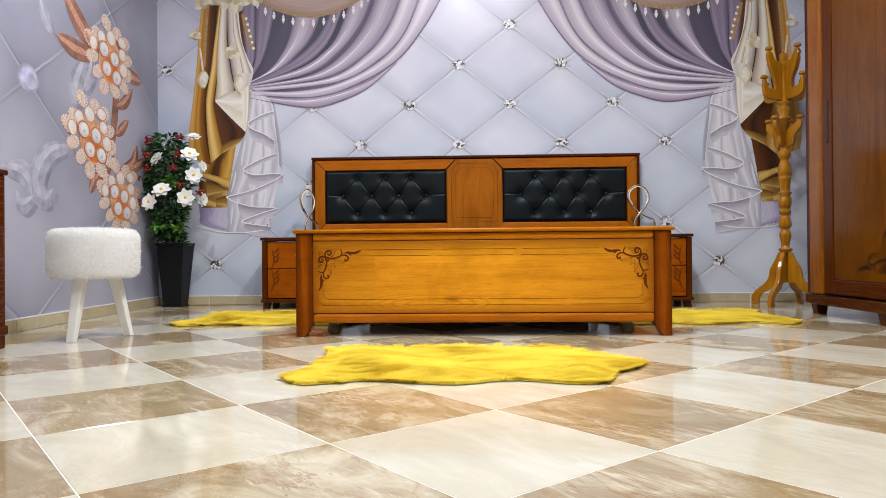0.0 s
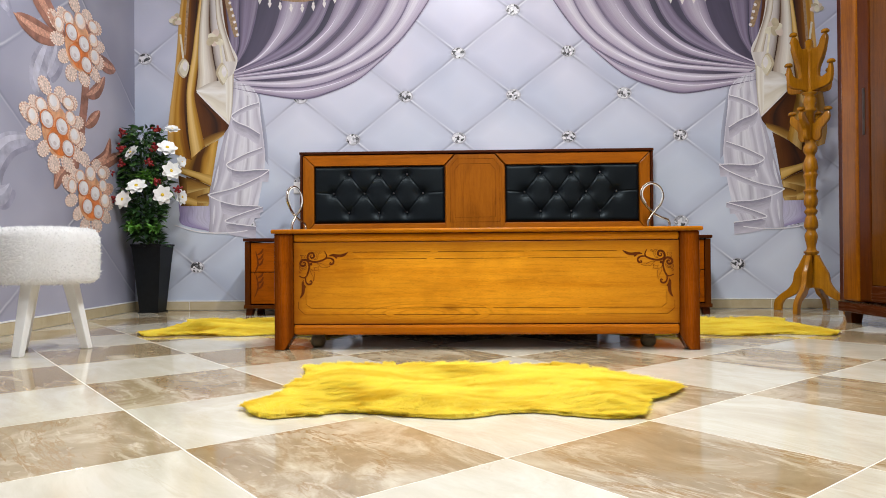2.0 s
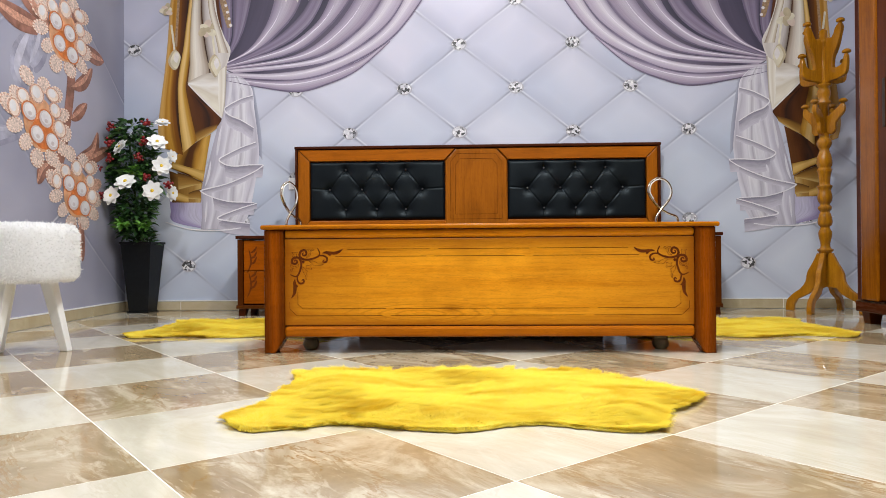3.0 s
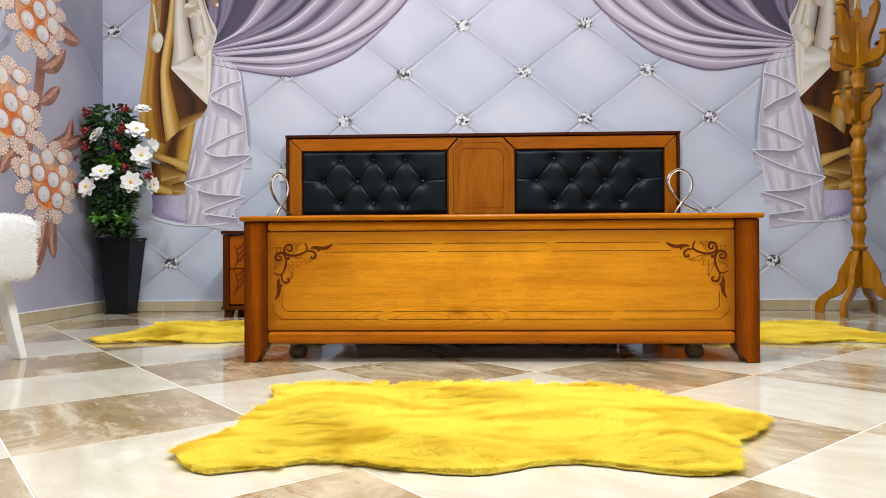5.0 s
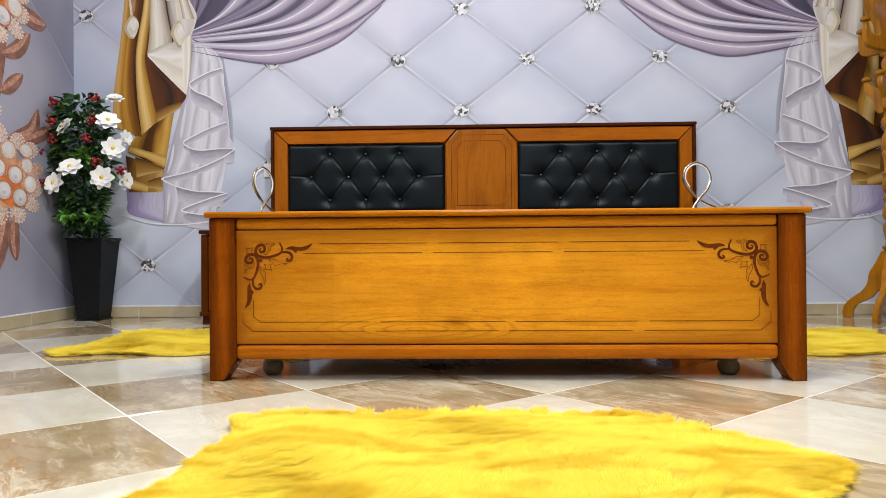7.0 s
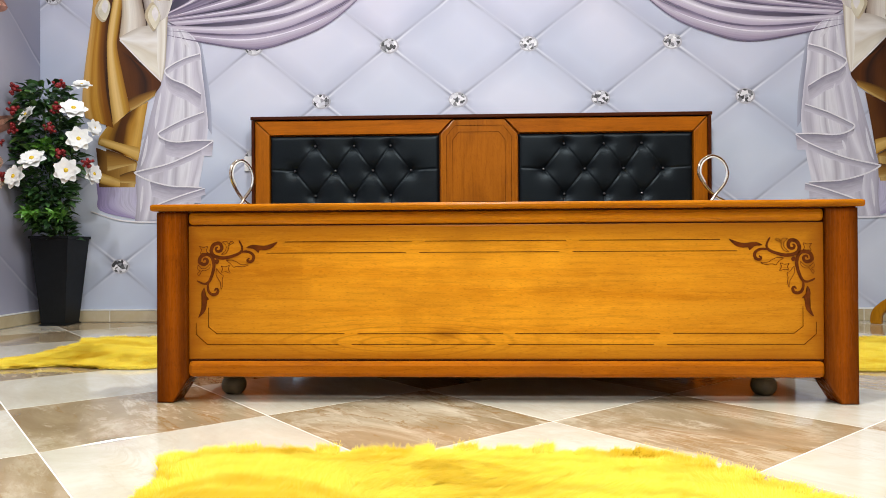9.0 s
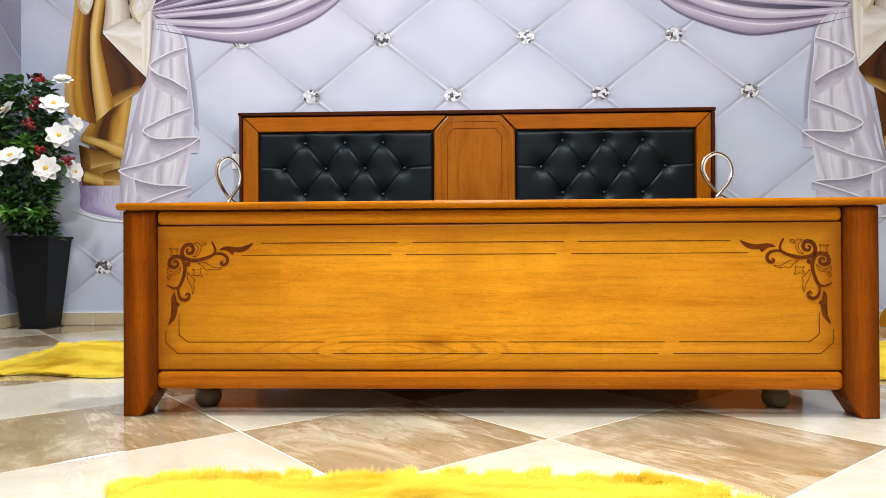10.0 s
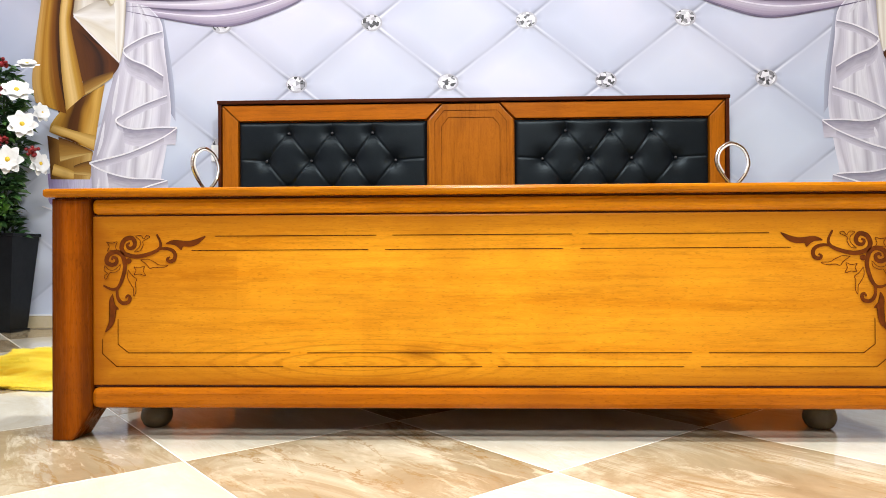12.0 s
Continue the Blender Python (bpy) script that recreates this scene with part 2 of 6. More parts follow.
tile_light = marble("tile_cream_marble", (0.595, 0.555, 0.445), (0.52, 0.475, 0.37), (0.48, 0.41, 0.29), (0.68, 0.65, 0.56), 0.35)
tile_dark = marble("tile_brown_marble", (0.355, 0.272, 0.160), (0.255, 0.182, 0.098), (0.29, 0.165, 0.055), (0.62, 0.545, 0.40), 0.95)
grout = plain("pale_grout", (0.80, 0.77, 0.69), 0.7, vary=0.06, scale=20)
skirt_tile = marble("skirting_stone", (0.50, 0.42, 0.27), (0.42, 0.34, 0.20), (0.36, 0.27, 0.15), (0.60, 0.53, 0.38), 0.3)


def quilt(name, u_of, v_of, base, pale, deep, crease_w=0.024, force=1.0):
    """Wallpaper print of a buttoned, padded wall: diamonds with pale creases."""
    m, t, b = shader(name, 0.55, spec=0.3)
    u, v = u_of(t), v_of(t)
    soft = math_node(t, "MULTIPLY", math_node(t, "SUBTRACT", noise_of(t, coords(t), 3.0, 3), 0.5), 0.035)
    p = math_node(t, "ADD", math_node(t, "ADD", u, v), soft)
    q = math_node(t, "SUBTRACT", math_node(t, "SUBTRACT", u, v), soft)
    fp = math_node(t, "FRACT", math_node(t, "ADD", p, 100.0))
    fq = math_node(t, "FRACT", math_node(t, "ADD", q, 100.0))
    dp = math_node(t, "SUBTRACT", 0.5, math_node(t, "ABSOLUTE", math_node(t, "SUBTRACT", fp, 0.5)))
    dq = math_node(t, "SUBTRACT", 0.5, math_node(t, "ABSOLUTE", math_node(t, "SUBTRACT", fq, 0.5)))
    near = math_node(t, "ADD", dp, dq)
    puff = ramp_value(t, math_node(t, "MINIMUM", dp, dq), 0.0, 0.22)
    drift = noise_of(t, coords(t), 0.9, 3, 0.5)
    tint = ramp(t, drift, [(0.35, base), (0.6, pale)])
    if force == 1.0:
        # the print's hue runs from blue low down to lilac round the swags
        high = t.nodes.new("ShaderNodeSeparateXYZ")
        t.links.new(coords(t), high.inputs[0])
        lilac = ramp_value(t, math_node(t, "MULTIPLY_ADD", math_node(t, "SUBTRACT", drift, 0.5), 1.2, high.outputs[2]), 0.9, 1.9)
        tint = mix(t, 1.0, tint, ramp(t, lilac, [(0.0, (0.95, 1.0, 1.01)), (1.0, (1.0, 0.965, 1.01))]), "MULTIPLY")
    col = mix(t, math_node(t, "MULTIPLY", math_node(t, "SUBTRACT", 1.0, puff), 0.34), tint, deep)
    col = mix(t, math_node(t, "MULTIPLY", ramp_value(t, near, 0.20, 0.02), 0.55 * force), col, tuple(c * 0.62 for c in deep))
    height = math_node(t, "MULTIPLY", math_node(t, "ADD", fp, math_node(t, "SUBTRACT", 1.0, fq)), 0.5)
    col = mix(t, math_node(t, "MULTIPLY", ramp_value(t, height, 0.35, 0.95), 0.20), col, (0.74, 0.755, 0.83) if force == 1.0 else pale)
    col = mix(t, math_node(t, "MULTIPLY", ramp_value(t, height, 0.45, 0.05), 0.10), col, deep)
    if force == 1.0:
        # small gathers fanning out from every button
        sp = math_node(t, "SUBTRACT", fp, math_node(t, "ROUND", fp))
        sq = math_node(t, "SUBTRACT", fq, math_node(t, "ROUND", fq))
        fan = math_node(t, "SINE", math_node(t, "ADD", math_node(t, "MULTIPLY", math_node(t, "ARCTAN2", sp, sq), 9.0), math_node(t, "MULTIPLY", noise_of(t, coords(t), 7.0, 2), 14.0)))
        reach = ramp_value(t, near, 0.22, 0.04)
        col = mix(t, math_node(t, "MULTIPLY", math_node(t, "MULTIPLY", ramp_value(t, fan, 0.2, 1.0), reach), 0.45), col, (0.80, 0.815, 0.88))
        col = mix(t, math_node(t, "MULTIPLY", math_node(t, "MULTIPLY", ramp_value(t, fan, -0.2, -1.0), reach), 0.35), col, deep)
    # each crease: a pale ridge beside a dark fold, swelling towards the buttons
    swell = math_node(t, "MULTIPLY_ADD", ramp_value(t, near, 0.42, 0.03), 0.76, 0.24)
    for f, side in ((fp, 1), (fq, -1)):
        d = math_node(t, "SUBTRACT", f, math_node(t, "ROUND", f))
        ridge = ramp_value(t, math_node(t, "ABSOLUTE", math_node(t, "ADD", d, -crease_w * 0.5)), crease_w * 0.75, 0.0)
        fold = ramp_value(t, math_node(t, "ABSOLUTE", math_node(t, "ADD", d, crease_w * 0.55)), crease_w * 1.25, 0.0)
        col = mix(t, math_node(t, "MULTIPLY", math_node(t, "MULTIPLY", math_node(t, "POWER", fold, 1.6), swell), 0.78 * force), col, tuple(c * 0.62 for c in deep))
        line_no, along = (p, q) if side == 1 else (q, p)
        pick = t.nodes.new("ShaderNodeTexWhiteNoise")
        pick.noise_dimensions = "1D"
        t.links.new(math_node(t, "MULTIPLY_ADD", math_node(t, "ROUND", line_no), 7.31, math_node(t, "MULTIPLY_ADD", math_node(t, "FLOOR", along), 3.17, 40.0 * side)), pick.inputs["W"])
        worn = math_node(t, "MULTIPLY_ADD", pick.outputs[0], 0.85, 0.25)
        col = mix(t, math_node(t, "MULTIPLY", math_node(t, "MULTIPLY", math_node(t, "MULTIPLY", ridge, swell), worn), 0.92 * force), col, (0.86, 0.87, 0.92))
    paper = noise_of(t, coords(t), 260.0, 2)
    bump(t, b, paper, 0.05, 0.001)
    t.links.new(col, b.inputs["Base Color"])
    return m


Q_X0, Q_Z0, Q_LEFT, Q_RIGHT, Q_ROW = 0.005, 1.188, 0.738, 0.758, 0.295


def back_u(t):
    sep = t.nodes.new("ShaderNodeSeparateXYZ")
    t.links.new(coords(t), sep.inputs[0])
    x = math_node(t, "SUBTRACT", sep.outputs[0], Q_X0)
    return math_node(t, "ADD", math_node(t, "DIVIDE", math_node(t, "MAXIMUM", x, 0.0), Q_RIGHT),
                     math_node(t, "DIVIDE", math_node(t, "MINIMUM", x, 0.0), Q_LEFT))


def back_v(t):
    sep = t.nodes.new("ShaderNodeSeparateXYZ")
    t.links.new(coords(t), sep.inputs[0])
    return math_node(t, "DIVIDE", math_node(t, "SUBTRACT", sep.outputs[2], Q_Z0), 2 * Q_ROW)


def left_u(t):
    sep = t.nodes.new("ShaderNodeSeparateXYZ")
    t.links.new(coords(t), sep.inputs[0])
    return math_node(t, "DIVIDE", math_node(t, "SUBTRACT", sep.outputs[0], 1.665), 1.826)


def left_v(t):
    sep = t.nodes.new("ShaderNodeSeparateXYZ")
    t.links.new(coords(t), sep.inputs[0])
    return math_node(t, "DIVIDE", math_node(t, "SUBTRACT", sep.outputs[2], 1.30), 1.30)


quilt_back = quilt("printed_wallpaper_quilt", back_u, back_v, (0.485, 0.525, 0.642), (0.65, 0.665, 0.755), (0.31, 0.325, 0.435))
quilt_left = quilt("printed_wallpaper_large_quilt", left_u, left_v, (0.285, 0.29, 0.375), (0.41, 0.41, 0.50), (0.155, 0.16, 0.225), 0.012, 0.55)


# ---- building helpers ----
def thing(name, label, category, at=(0, 0, 0), turn=0.0, group="", kind=""):
    ob = new(name)
    ob.empty_display_size = 0.1
    ob.matrix_world = pose(*at, 0, 0, turn)
    return tagged(ob, label, category, group, kind)


def mesh_of(bm, name, material, smooth=False):
    bmesh.ops.recalc_face_normals(bm, faces=bm.faces)
    me = bpy.data.meshes.new(name)
    bm.to_mesh(me)
    bm.free()
    if material:
        me.materials.append(material)
    if smooth:
        for p in me.polygons:
            p.use_smooth = True
    return me


def part(name, bm, material, parent=None, label="", smooth=False, at=None):
    ob = new(name, mesh_of(bm, name, material, smooth))
    if parent:
        ob.parent = parent
    if at is not None:
        ob.matrix_basis = at
    return tagged(ob, label)


def box(x0, x1, y0, y1, z0, z1, bevel=0.0, seg=2, bm=None):
    bm = bm or bmesh.new()
    m = Matrix.Translation(((x0 + x1) / 2, (y0 + y1) / 2, (z0 + z1) / 2)) @ Matrix.Diagonal((x1 - x0, y1 - y0, z1 - z0, 1))
    made = bmesh.ops.create_cube(bm, size=1, matrix=m)["verts"]
    if bevel:
        edges = {e for v in made for e in v.link_edges}
        bmesh.ops.bevel(bm, geom=list(edges), offset=bevel, segments=seg, affect="EDGES", profile=0.5)
    return bm


def prism(outline, depth, bevel=0.0):
    """A plate: an outline in x and z, given thickness along y."""
    bm = bmesh.new()
    f = bm.faces.new([bm.verts.new((x, 0, z)) for x, z in outline])
    r = bmesh.ops.extrude_face_region(bm, geom=[f])
    bmesh.ops.translate(bm, verts=[v for v in r["geom"] if isinstance(v, bmesh.types.BMVert)], vec=(0, depth, 0))
    if bevel:
        flat = [e for e in bm.edges if abs(e.verts[0].co.y - e.verts[1].co.y) < 1e-6]
        bmesh.ops.bevel(bm, geom=flat, offset=bevel, segments=2, affect="EDGES", profile=0.5)
    return bm


def smooth_line(points, per=6, closed=False):
    """Catmull-Rom through the points, of any dimension."""
    p = [Vector(q).resized(3) if len(q) == 2 else Vector(q) for q in points]
    dims = len(points[0])
    n = len(p)
    out = []
    for i in range(n if closed else n - 1):
        a, b, c, d = (p[(i - 1) % n], p[i], p[(i + 1) % n], p[(i + 2) % n]) if closed else (
            p[max(i - 1, 0)], p[i], p[i + 1], p[min(i + 2, n - 1)])
        for k in range(per):
            s = k / per
            v = 0.5 * ((2 * b) + (c - a) * s + (2 * a - 5 * b + 4 * c - d) * s * s + (3 * b - a - 3 * c + d) * s ** 3)
            out.append(tuple(v[:dims]))
    if not closed:
        out.append(tuple(p[-1][:dims]))
    return out


def lathe(profile, sides=24):
    """Turned work: (radius, height) from the bottom up."""
    bm = bmesh.new()
    rings = []
    for r, z in profile:
        rings.append([bm.verts.new((r * math.cos(2 * math.pi * k / sides), r * math.sin(2 * math.pi * k / sides), z)) for k in range(sides)])
    for a, b in zip(rings, rings[1:]):
        for k in range(sides):
            bm.faces.new((a[k], a[(k + 1) % sides], b[(k + 1) % sides], b[k]))
    bm.faces.new(rings[0][::-1])
    bm.faces.new(rings[-1])
    return bm


def tube(points, radius, sides=8):
    bm = bmesh.new()
    p = [Vector(q) for q in points]
    rings = []
    up = Vector((0.13, 0.9, 0.2)).normalized()
    for i, q in enumerate(p):
        d = (p[min(i + 1, len(p) - 1)] - p[max(i - 1, 0)]).normalized()
        a = d.cross(up).normalized()
        b = d.cross(a).normalized()
        rings.append([bm.verts.new(q + radius * (math.cos(2 * math.pi * k / sides) * a + math.sin(2 * math.pi * k / sides) * b)) for k in range(sides)])
    for a, b in zip(rings, rings[1:]):
        for k in range(sides):
            bm.faces.new((a[k], a[(k + 1) % sides], b[(k + 1) % sides], b[k]))
    bm.faces.new(rings[0])
    bm.faces.new(rings[-1][::-1])
    return bm


# ---- the room ----
def slab(name, bm, material, kind="structure"):
    return tagged(part(name, bm, material), kind=kind)


sub = slab("floor", box(-2.42, RIGHT_X + 0.1, BACK_Y, WALL_Y + 0.1, -0.12, -0.0006), grout)
tagged(sub, "polished checkered floor of cream and brown marble tiles", "floor")
wall_n = slab("wall_north", box(-2.75, RIGHT_X + 0.12, WALL_Y, WALL_Y + 0.12, 0, CEIL_Z), quilt_back)
tagged(wall_n, "back wall with printed wallpaper of quilting and draped curtains", "wall")
left_frame = Matrix((( LEFT_DIR.x, LEFT_N.x, 0, CORNER.x), (LEFT_DIR.y, LEFT_N.y, 0, CORNER.y), (0, 0, 1, 0), (0, 0, 0, 1)))
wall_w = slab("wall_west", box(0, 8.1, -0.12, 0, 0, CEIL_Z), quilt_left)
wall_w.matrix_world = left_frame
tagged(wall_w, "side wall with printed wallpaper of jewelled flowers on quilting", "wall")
tagged(slab("wall_east", box(RIGHT_X, RIGHT_X + 0.12, BACK_Y, WALL_Y, 0, CEIL_Z), lilac_paint), "plain pale lilac painted side wall", "wall")
tagged(slab("wall_south", box(-2.75, RIGHT_X + 0.12, BACK_Y - 0.12, BACK_Y, 0, CEIL_Z), lilac_paint), "plain pale lilac painted rear wall", "wall")
tagged(slab("ceiling", box(-2.75, RIGHT_X + 0.12, BACK_Y - 0.12, WALL_Y + 0.12, CEIL_Z, CEIL_Z + 0.1), white_plaster), "plain white plastered ceiling", "ceiling")


def skirting(name, length, parent_m):
    th = thing(name, "low beige stone tile skirting with pale joints", "skirting", kind="structure")
    th.matrix_world = parent_m
    part("joint_bed", box(0, length, 0.0005, 0.008, 0.001, 0.062), grout, th)
    part("paint_line", box(0, length, 0.0005, 0.012, 0.0645, 0.071), white_paint, th, "white sealed top edge")
    me = mesh_of(box(0.002, 0.443, 0.0, 0.011, 0.003, 0.0635, 0.0015, 1), "tile", skirt_tile)
    k = 0
    while k * 0.446 + 0.44 < length:
        ob = new("tile", me)
        ob.parent = th
        ob.matrix_basis = pose(k * 0.446, 0, 0)
        k += 1
    return th


back_frame_m = Matrix(((1, 0, 0, -2.29), (0, -1, 0, WALL_Y), (0, 0, 1, 0), (0, 0, 0, 1)))
skirting("baseboard", 4.95, back_frame_m @ pose(-0.05, 0, 0))
skirting("baseboard", 6.5, left_frame @ pose(0.012, 0, 0))


# ---- prints on the walls: flat shapes in the plane of the paper ----
def print_fabric(name, stops, freq=1.0, distort=0.06, drift=2.0, gloss=0.5, fine_amount=0.5):
    """Printed cloth: tones run across the folds, drifting along them."""
    m, t, b = shader(name, gloss, spec=0.3)
    tc = t.nodes.new("ShaderNodeTexCoord")
    sep = t.nodes.new("ShaderNodeSeparateXYZ")
    t.links.new(tc.outputs["UV"], sep.inputs[0])
    comb = t.nodes.new("ShaderNodeCombineXYZ")
    t.links.new(math_node(t, "MULTIPLY", sep.outputs[0], 5.0), comb.inputs[0])
    t.links.new(math_node(t, "MULTIPLY", sep.outputs[1], drift), comb.inputs[1])
    n = noise_of(t, comb.outputs[0], 1.0, 1, 0.4, 0.2)
    u = math_node(t, "ADD", sep.outputs[0], math_node(t, "MULTIPLY", math_node(t, "SUBTRACT", n, 0.5), distort * 4))
    if freq != 1.0:
        u = math_node(t, "PINGPONG", math_node(t, "MULTIPLY", u, freq), 1.0)
    col = ramp(t, u, stops)
    comb2 = t.nodes.new("ShaderNodeCombineXYZ")
    t.links.new(math_node(t, "MULTIPLY", sep.outputs[0], 38.0), comb2.inputs[0])
    t.links.new(math_node(t, "MULTIPLY", sep.outputs[1], 2.5), comb2.inputs[1])
    fine = noise_of(t, comb2.outputs[0], 1.0, 3, 0.55, 0.5)
    col = mix(t, fine_amount, col, mix(t, 1.0, col, ramp(t, fine, [(0.3, (0.55, 0.54, 0.58)), (0.6, (1, 1, 1))]), "MULTIPLY"))
    t.links.new(col, b.inputs["Base Color"])
    return m


SILVER_TAIL = print_fabric("print_silver_satin", [
    (0.0, (0.36, 0.345, 0.42)), (0.18, (0.55, 0.53, 0.62)), (0.40, (0.74, 0.73, 0.80)), (0.56, (0.50, 0.48, 0.56)), (0.68, (0.64, 0.62, 0.70)), (0.85, (0.76, 0.755, 0.81)), (1.0, (0.46, 0.44, 0.51))], 1.6, 0.09, 3.4, 0.5, 0.28)
CREAM_FACET = print_fabric("print_cream_facet", [
    (0.0, (0.44, 0.37, 0.28)), (0.25, (0.84, 0.81, 0.74)), (0.6, (0.70, 0.64, 0.54)), (1.0, (0.86, 0.84, 0.78))], 1.0, 0.05, 1.5, 0.5, 0.1)
FOLD_SHADE = print_fabric("print_fold_shade", [
    (0.0, (0.26, 0.26, 0.34)), (1.0, (0.42, 0.45, 0.56))], 1.0, 0.05, 1.5, 0.5, 0.2)
ROSE_VALANCE = print_fabric("print_rose_valance", [
    (0.0, (0.30, 0.20, 0.19)), (0.35, (0.46, 0.33, 0.32)), (0.6, (0.36, 0.25, 0.25)), (0.85, (0.50, 0.37, 0.34)), (1.0, (0.33, 0.22, 0.16))], 1.0, 0.05, 2.0)
VIOLET_HEM = print_fabric("print_violet_hem", [
    (0.0, (0.30, 0.24, 0.46)), (0.5, (0.56, 0.54, 0.68)), (1.0, (0.46, 0.42, 0.60))], 1.0, 0.08, 2.0)
SWAG_CREASE = plain("print_swag_crease", (0.15, 0.12, 0.20), 0.5, vary=0.25, scale=10)
SWAG_GLEAM = plain("print_swag_gleam", (0.74, 0.70, 0.79), 0.5, vary=0.12, scale=10)
TAIL_GLEAM = plain("print_tail_gleam", (0.69, 0.68, 0.74), 0.5, vary=0.10, scale=10)
PIPING = plain("print_white_piping", (0.80, 0.79, 0.83), 0.5, vary=0.06)
BEAD = plain("print_pearl_bead", (0.78, 0.74, 0.73), 0.45, vary=0.1)
TRIM = plain("print_fringe_braid", (0.34, 0.22, 0.12), 0.6, vary=0.35, scale=80)
LILY = plain("print_lily_petal", (0.72, 0.67, 0.52), 0.5, vary=0.18, scale=14)
LILY_DEEP = plain("print_lily_shaded", (0.50, 0.42, 0.28), 0.5, vary=0.2, scale=14)
LILY_PINK = plain("print_lily_blush", (0.66, 0.54, 0.46), 0.5, vary=0.15, scale=14)
CORAL = plain("print_coral", (0.70, 0.36, 0.19), 0.5, vary=0.3, scale=14)
LACE = plain("print_coral_lace", (0.68, 0.54, 0.47), 0.5, vary=0.45, scale=95)
CORAL_DEEP = plain("print_coral_deep", (0.70, 0.19, 0.035), 0.5, vary=0.25, scale=24)
LACE_BEAD = plain("print_peach_bead", (0.80, 0.66, 0.56), 0.5, vary=0.15, scale=60)
PEARL = plain("print_pearl", (0.74, 0.73, 0.75), 0.4, vary=0.10, scale=18)
PEARL_SHADE = plain("print_pearl_shade", (0.60, 0.55, 0.56), 0.4, vary=0.12, scale=18)
LACE_RIM = plain("print_peach_bead_rim", (0.60, 0.36, 0.27), 0.5, vary=0.45, scale=120)
PEARL_RIM = plain("print_pearl_rim", (0.60, 0.19, 0.06), 0.5, vary=0.3, scale=20)
TWIG = plain("print_brown_leaf", (0.27, 0.125, 0.09), 0.5, vary=0.4, scale=16)
TWIG_LIGHT = plain("print_leaf_gleam", (0.52, 0.27, 0.19), 0.5, vary=0.4, scale=60)
SCROLL = plain("print_silver_scroll", (0.35, 0.35, 0.44), 0.5, vary=0.3, scale=12)
SCROLL_LIGHT = plain("print_silver_scroll_edge", (0.46, 0.46, 0.55), 0.5, vary=0.2, scale=14)
SCROLL_DARK = plain("print_silver_scroll_shade", (0.25, 0.25, 0.33), 0.5, vary=0.25, scale=14)


def crystal_print():
    m, t, b = shader("print_crystal_button", 0.4)
    vor = node(t, "TexVoronoi", Scale=64.0)
    t.links.new(coords(t, wander=4.0), vor.inputs["Vector"])
    n = noise_of(t, vor.outputs["Color"], 1.7, 1)
    col = ramp(t, n, [(0.39, (0.05, 0.05, 0.055)), (0.46, (0.42, 0.42, 0.46)), (0.52, (0.86, 0.86, 0.88)), (0.62, (0.62, 0.62, 0.67))])
    t.links.new(col, b.inputs["Base Color"])
    return m


BLUE_BUTTON = plain("print_lilac_button", (0.44, 0.44, 0.60), 0.4, vary=0.35, scale=22)
CRYSTAL = crystal_print()
BUTTON_RIM = plain("print_button_rim", (0.42, 0.42, 0.47), 0.5, vary=0.2, scale=30)


TICK = [0]


def lift(layer):
    """Every printed shape lies a hair above the one before it."""
    TICK[0] = (TICK[0] + 1) % 50
    return layer + TICK[0] * 0.017


def on_back(x, z, layer):
    return (x, WALL_Y - layer * 0.0008, z)


def on_left(s, z, layer):
    return (s, layer * 0.0008, z)


def flat(name, outline, layer, material, parent, place=on_back, label=""):
    bm = bmesh.new()
    layer = lift(layer)
    bm.faces.new([bm.verts.new(place(x, z, layer)) for x, z in outline])
    bmesh.ops.triangulate(bm, faces=bm.faces)
    return part(name, bm, material, parent, label)


def oval(cx, cz, rx, rz, turn=0.0, n=20):
    c, s = math.cos(radians(turn)), math.sin(radians(turn))
    out = []
    for k in range(n):
        a = 2 * math.pi * k / n
        x, z = rx * math.cos(a), rz * math.sin(a)
        out.append((cx + x * c - z * s, cz + x * s + z * c))
    return out


def ribbon(points, width, taper=0.0, per=6):
    """Outline of a stroke of some width along a smooth line."""
    p = [Vector(q) for q in smooth_line(points, per)]
    left, right = [], []
    for i, q in enumerate(p):
        d = p[min(i + 1, len(p) - 1)] - p[max(i - 1, 0)]
        d = d.normalized() if d.length > 1e-9 else Vector((1, 0))
        nrm = Vector((-d.y, d.x))
        k = i / (len(p) - 1)
        w = width / 2 * (1 - taper * abs(2 * k - 1) ** 2)
        left.append(q + nrm * w)
        right.append(q - nrm * w)
    return left, right


def stroke(name, points, width, layer, material, parent, place=on_back, taper=0.0, bm=None):
    left, right = ribbon(points, width, taper)
    layer = lift(layer) if place in (on_back, on_left) else layer
    own = bm is None
    bm = bm or bmesh.new()
    lv = [bm.verts.new(place(v.x, v.y, layer)) for v in left]
    rv = [bm.verts.new(place(v.x, v.y, layer)) for v in right]
    for i in range(len(lv) - 1):
        bm.faces.new((lv[i], lv[i + 1], rv[i + 1], rv[i]))
    return part(name, bm, material, parent) if own else bm


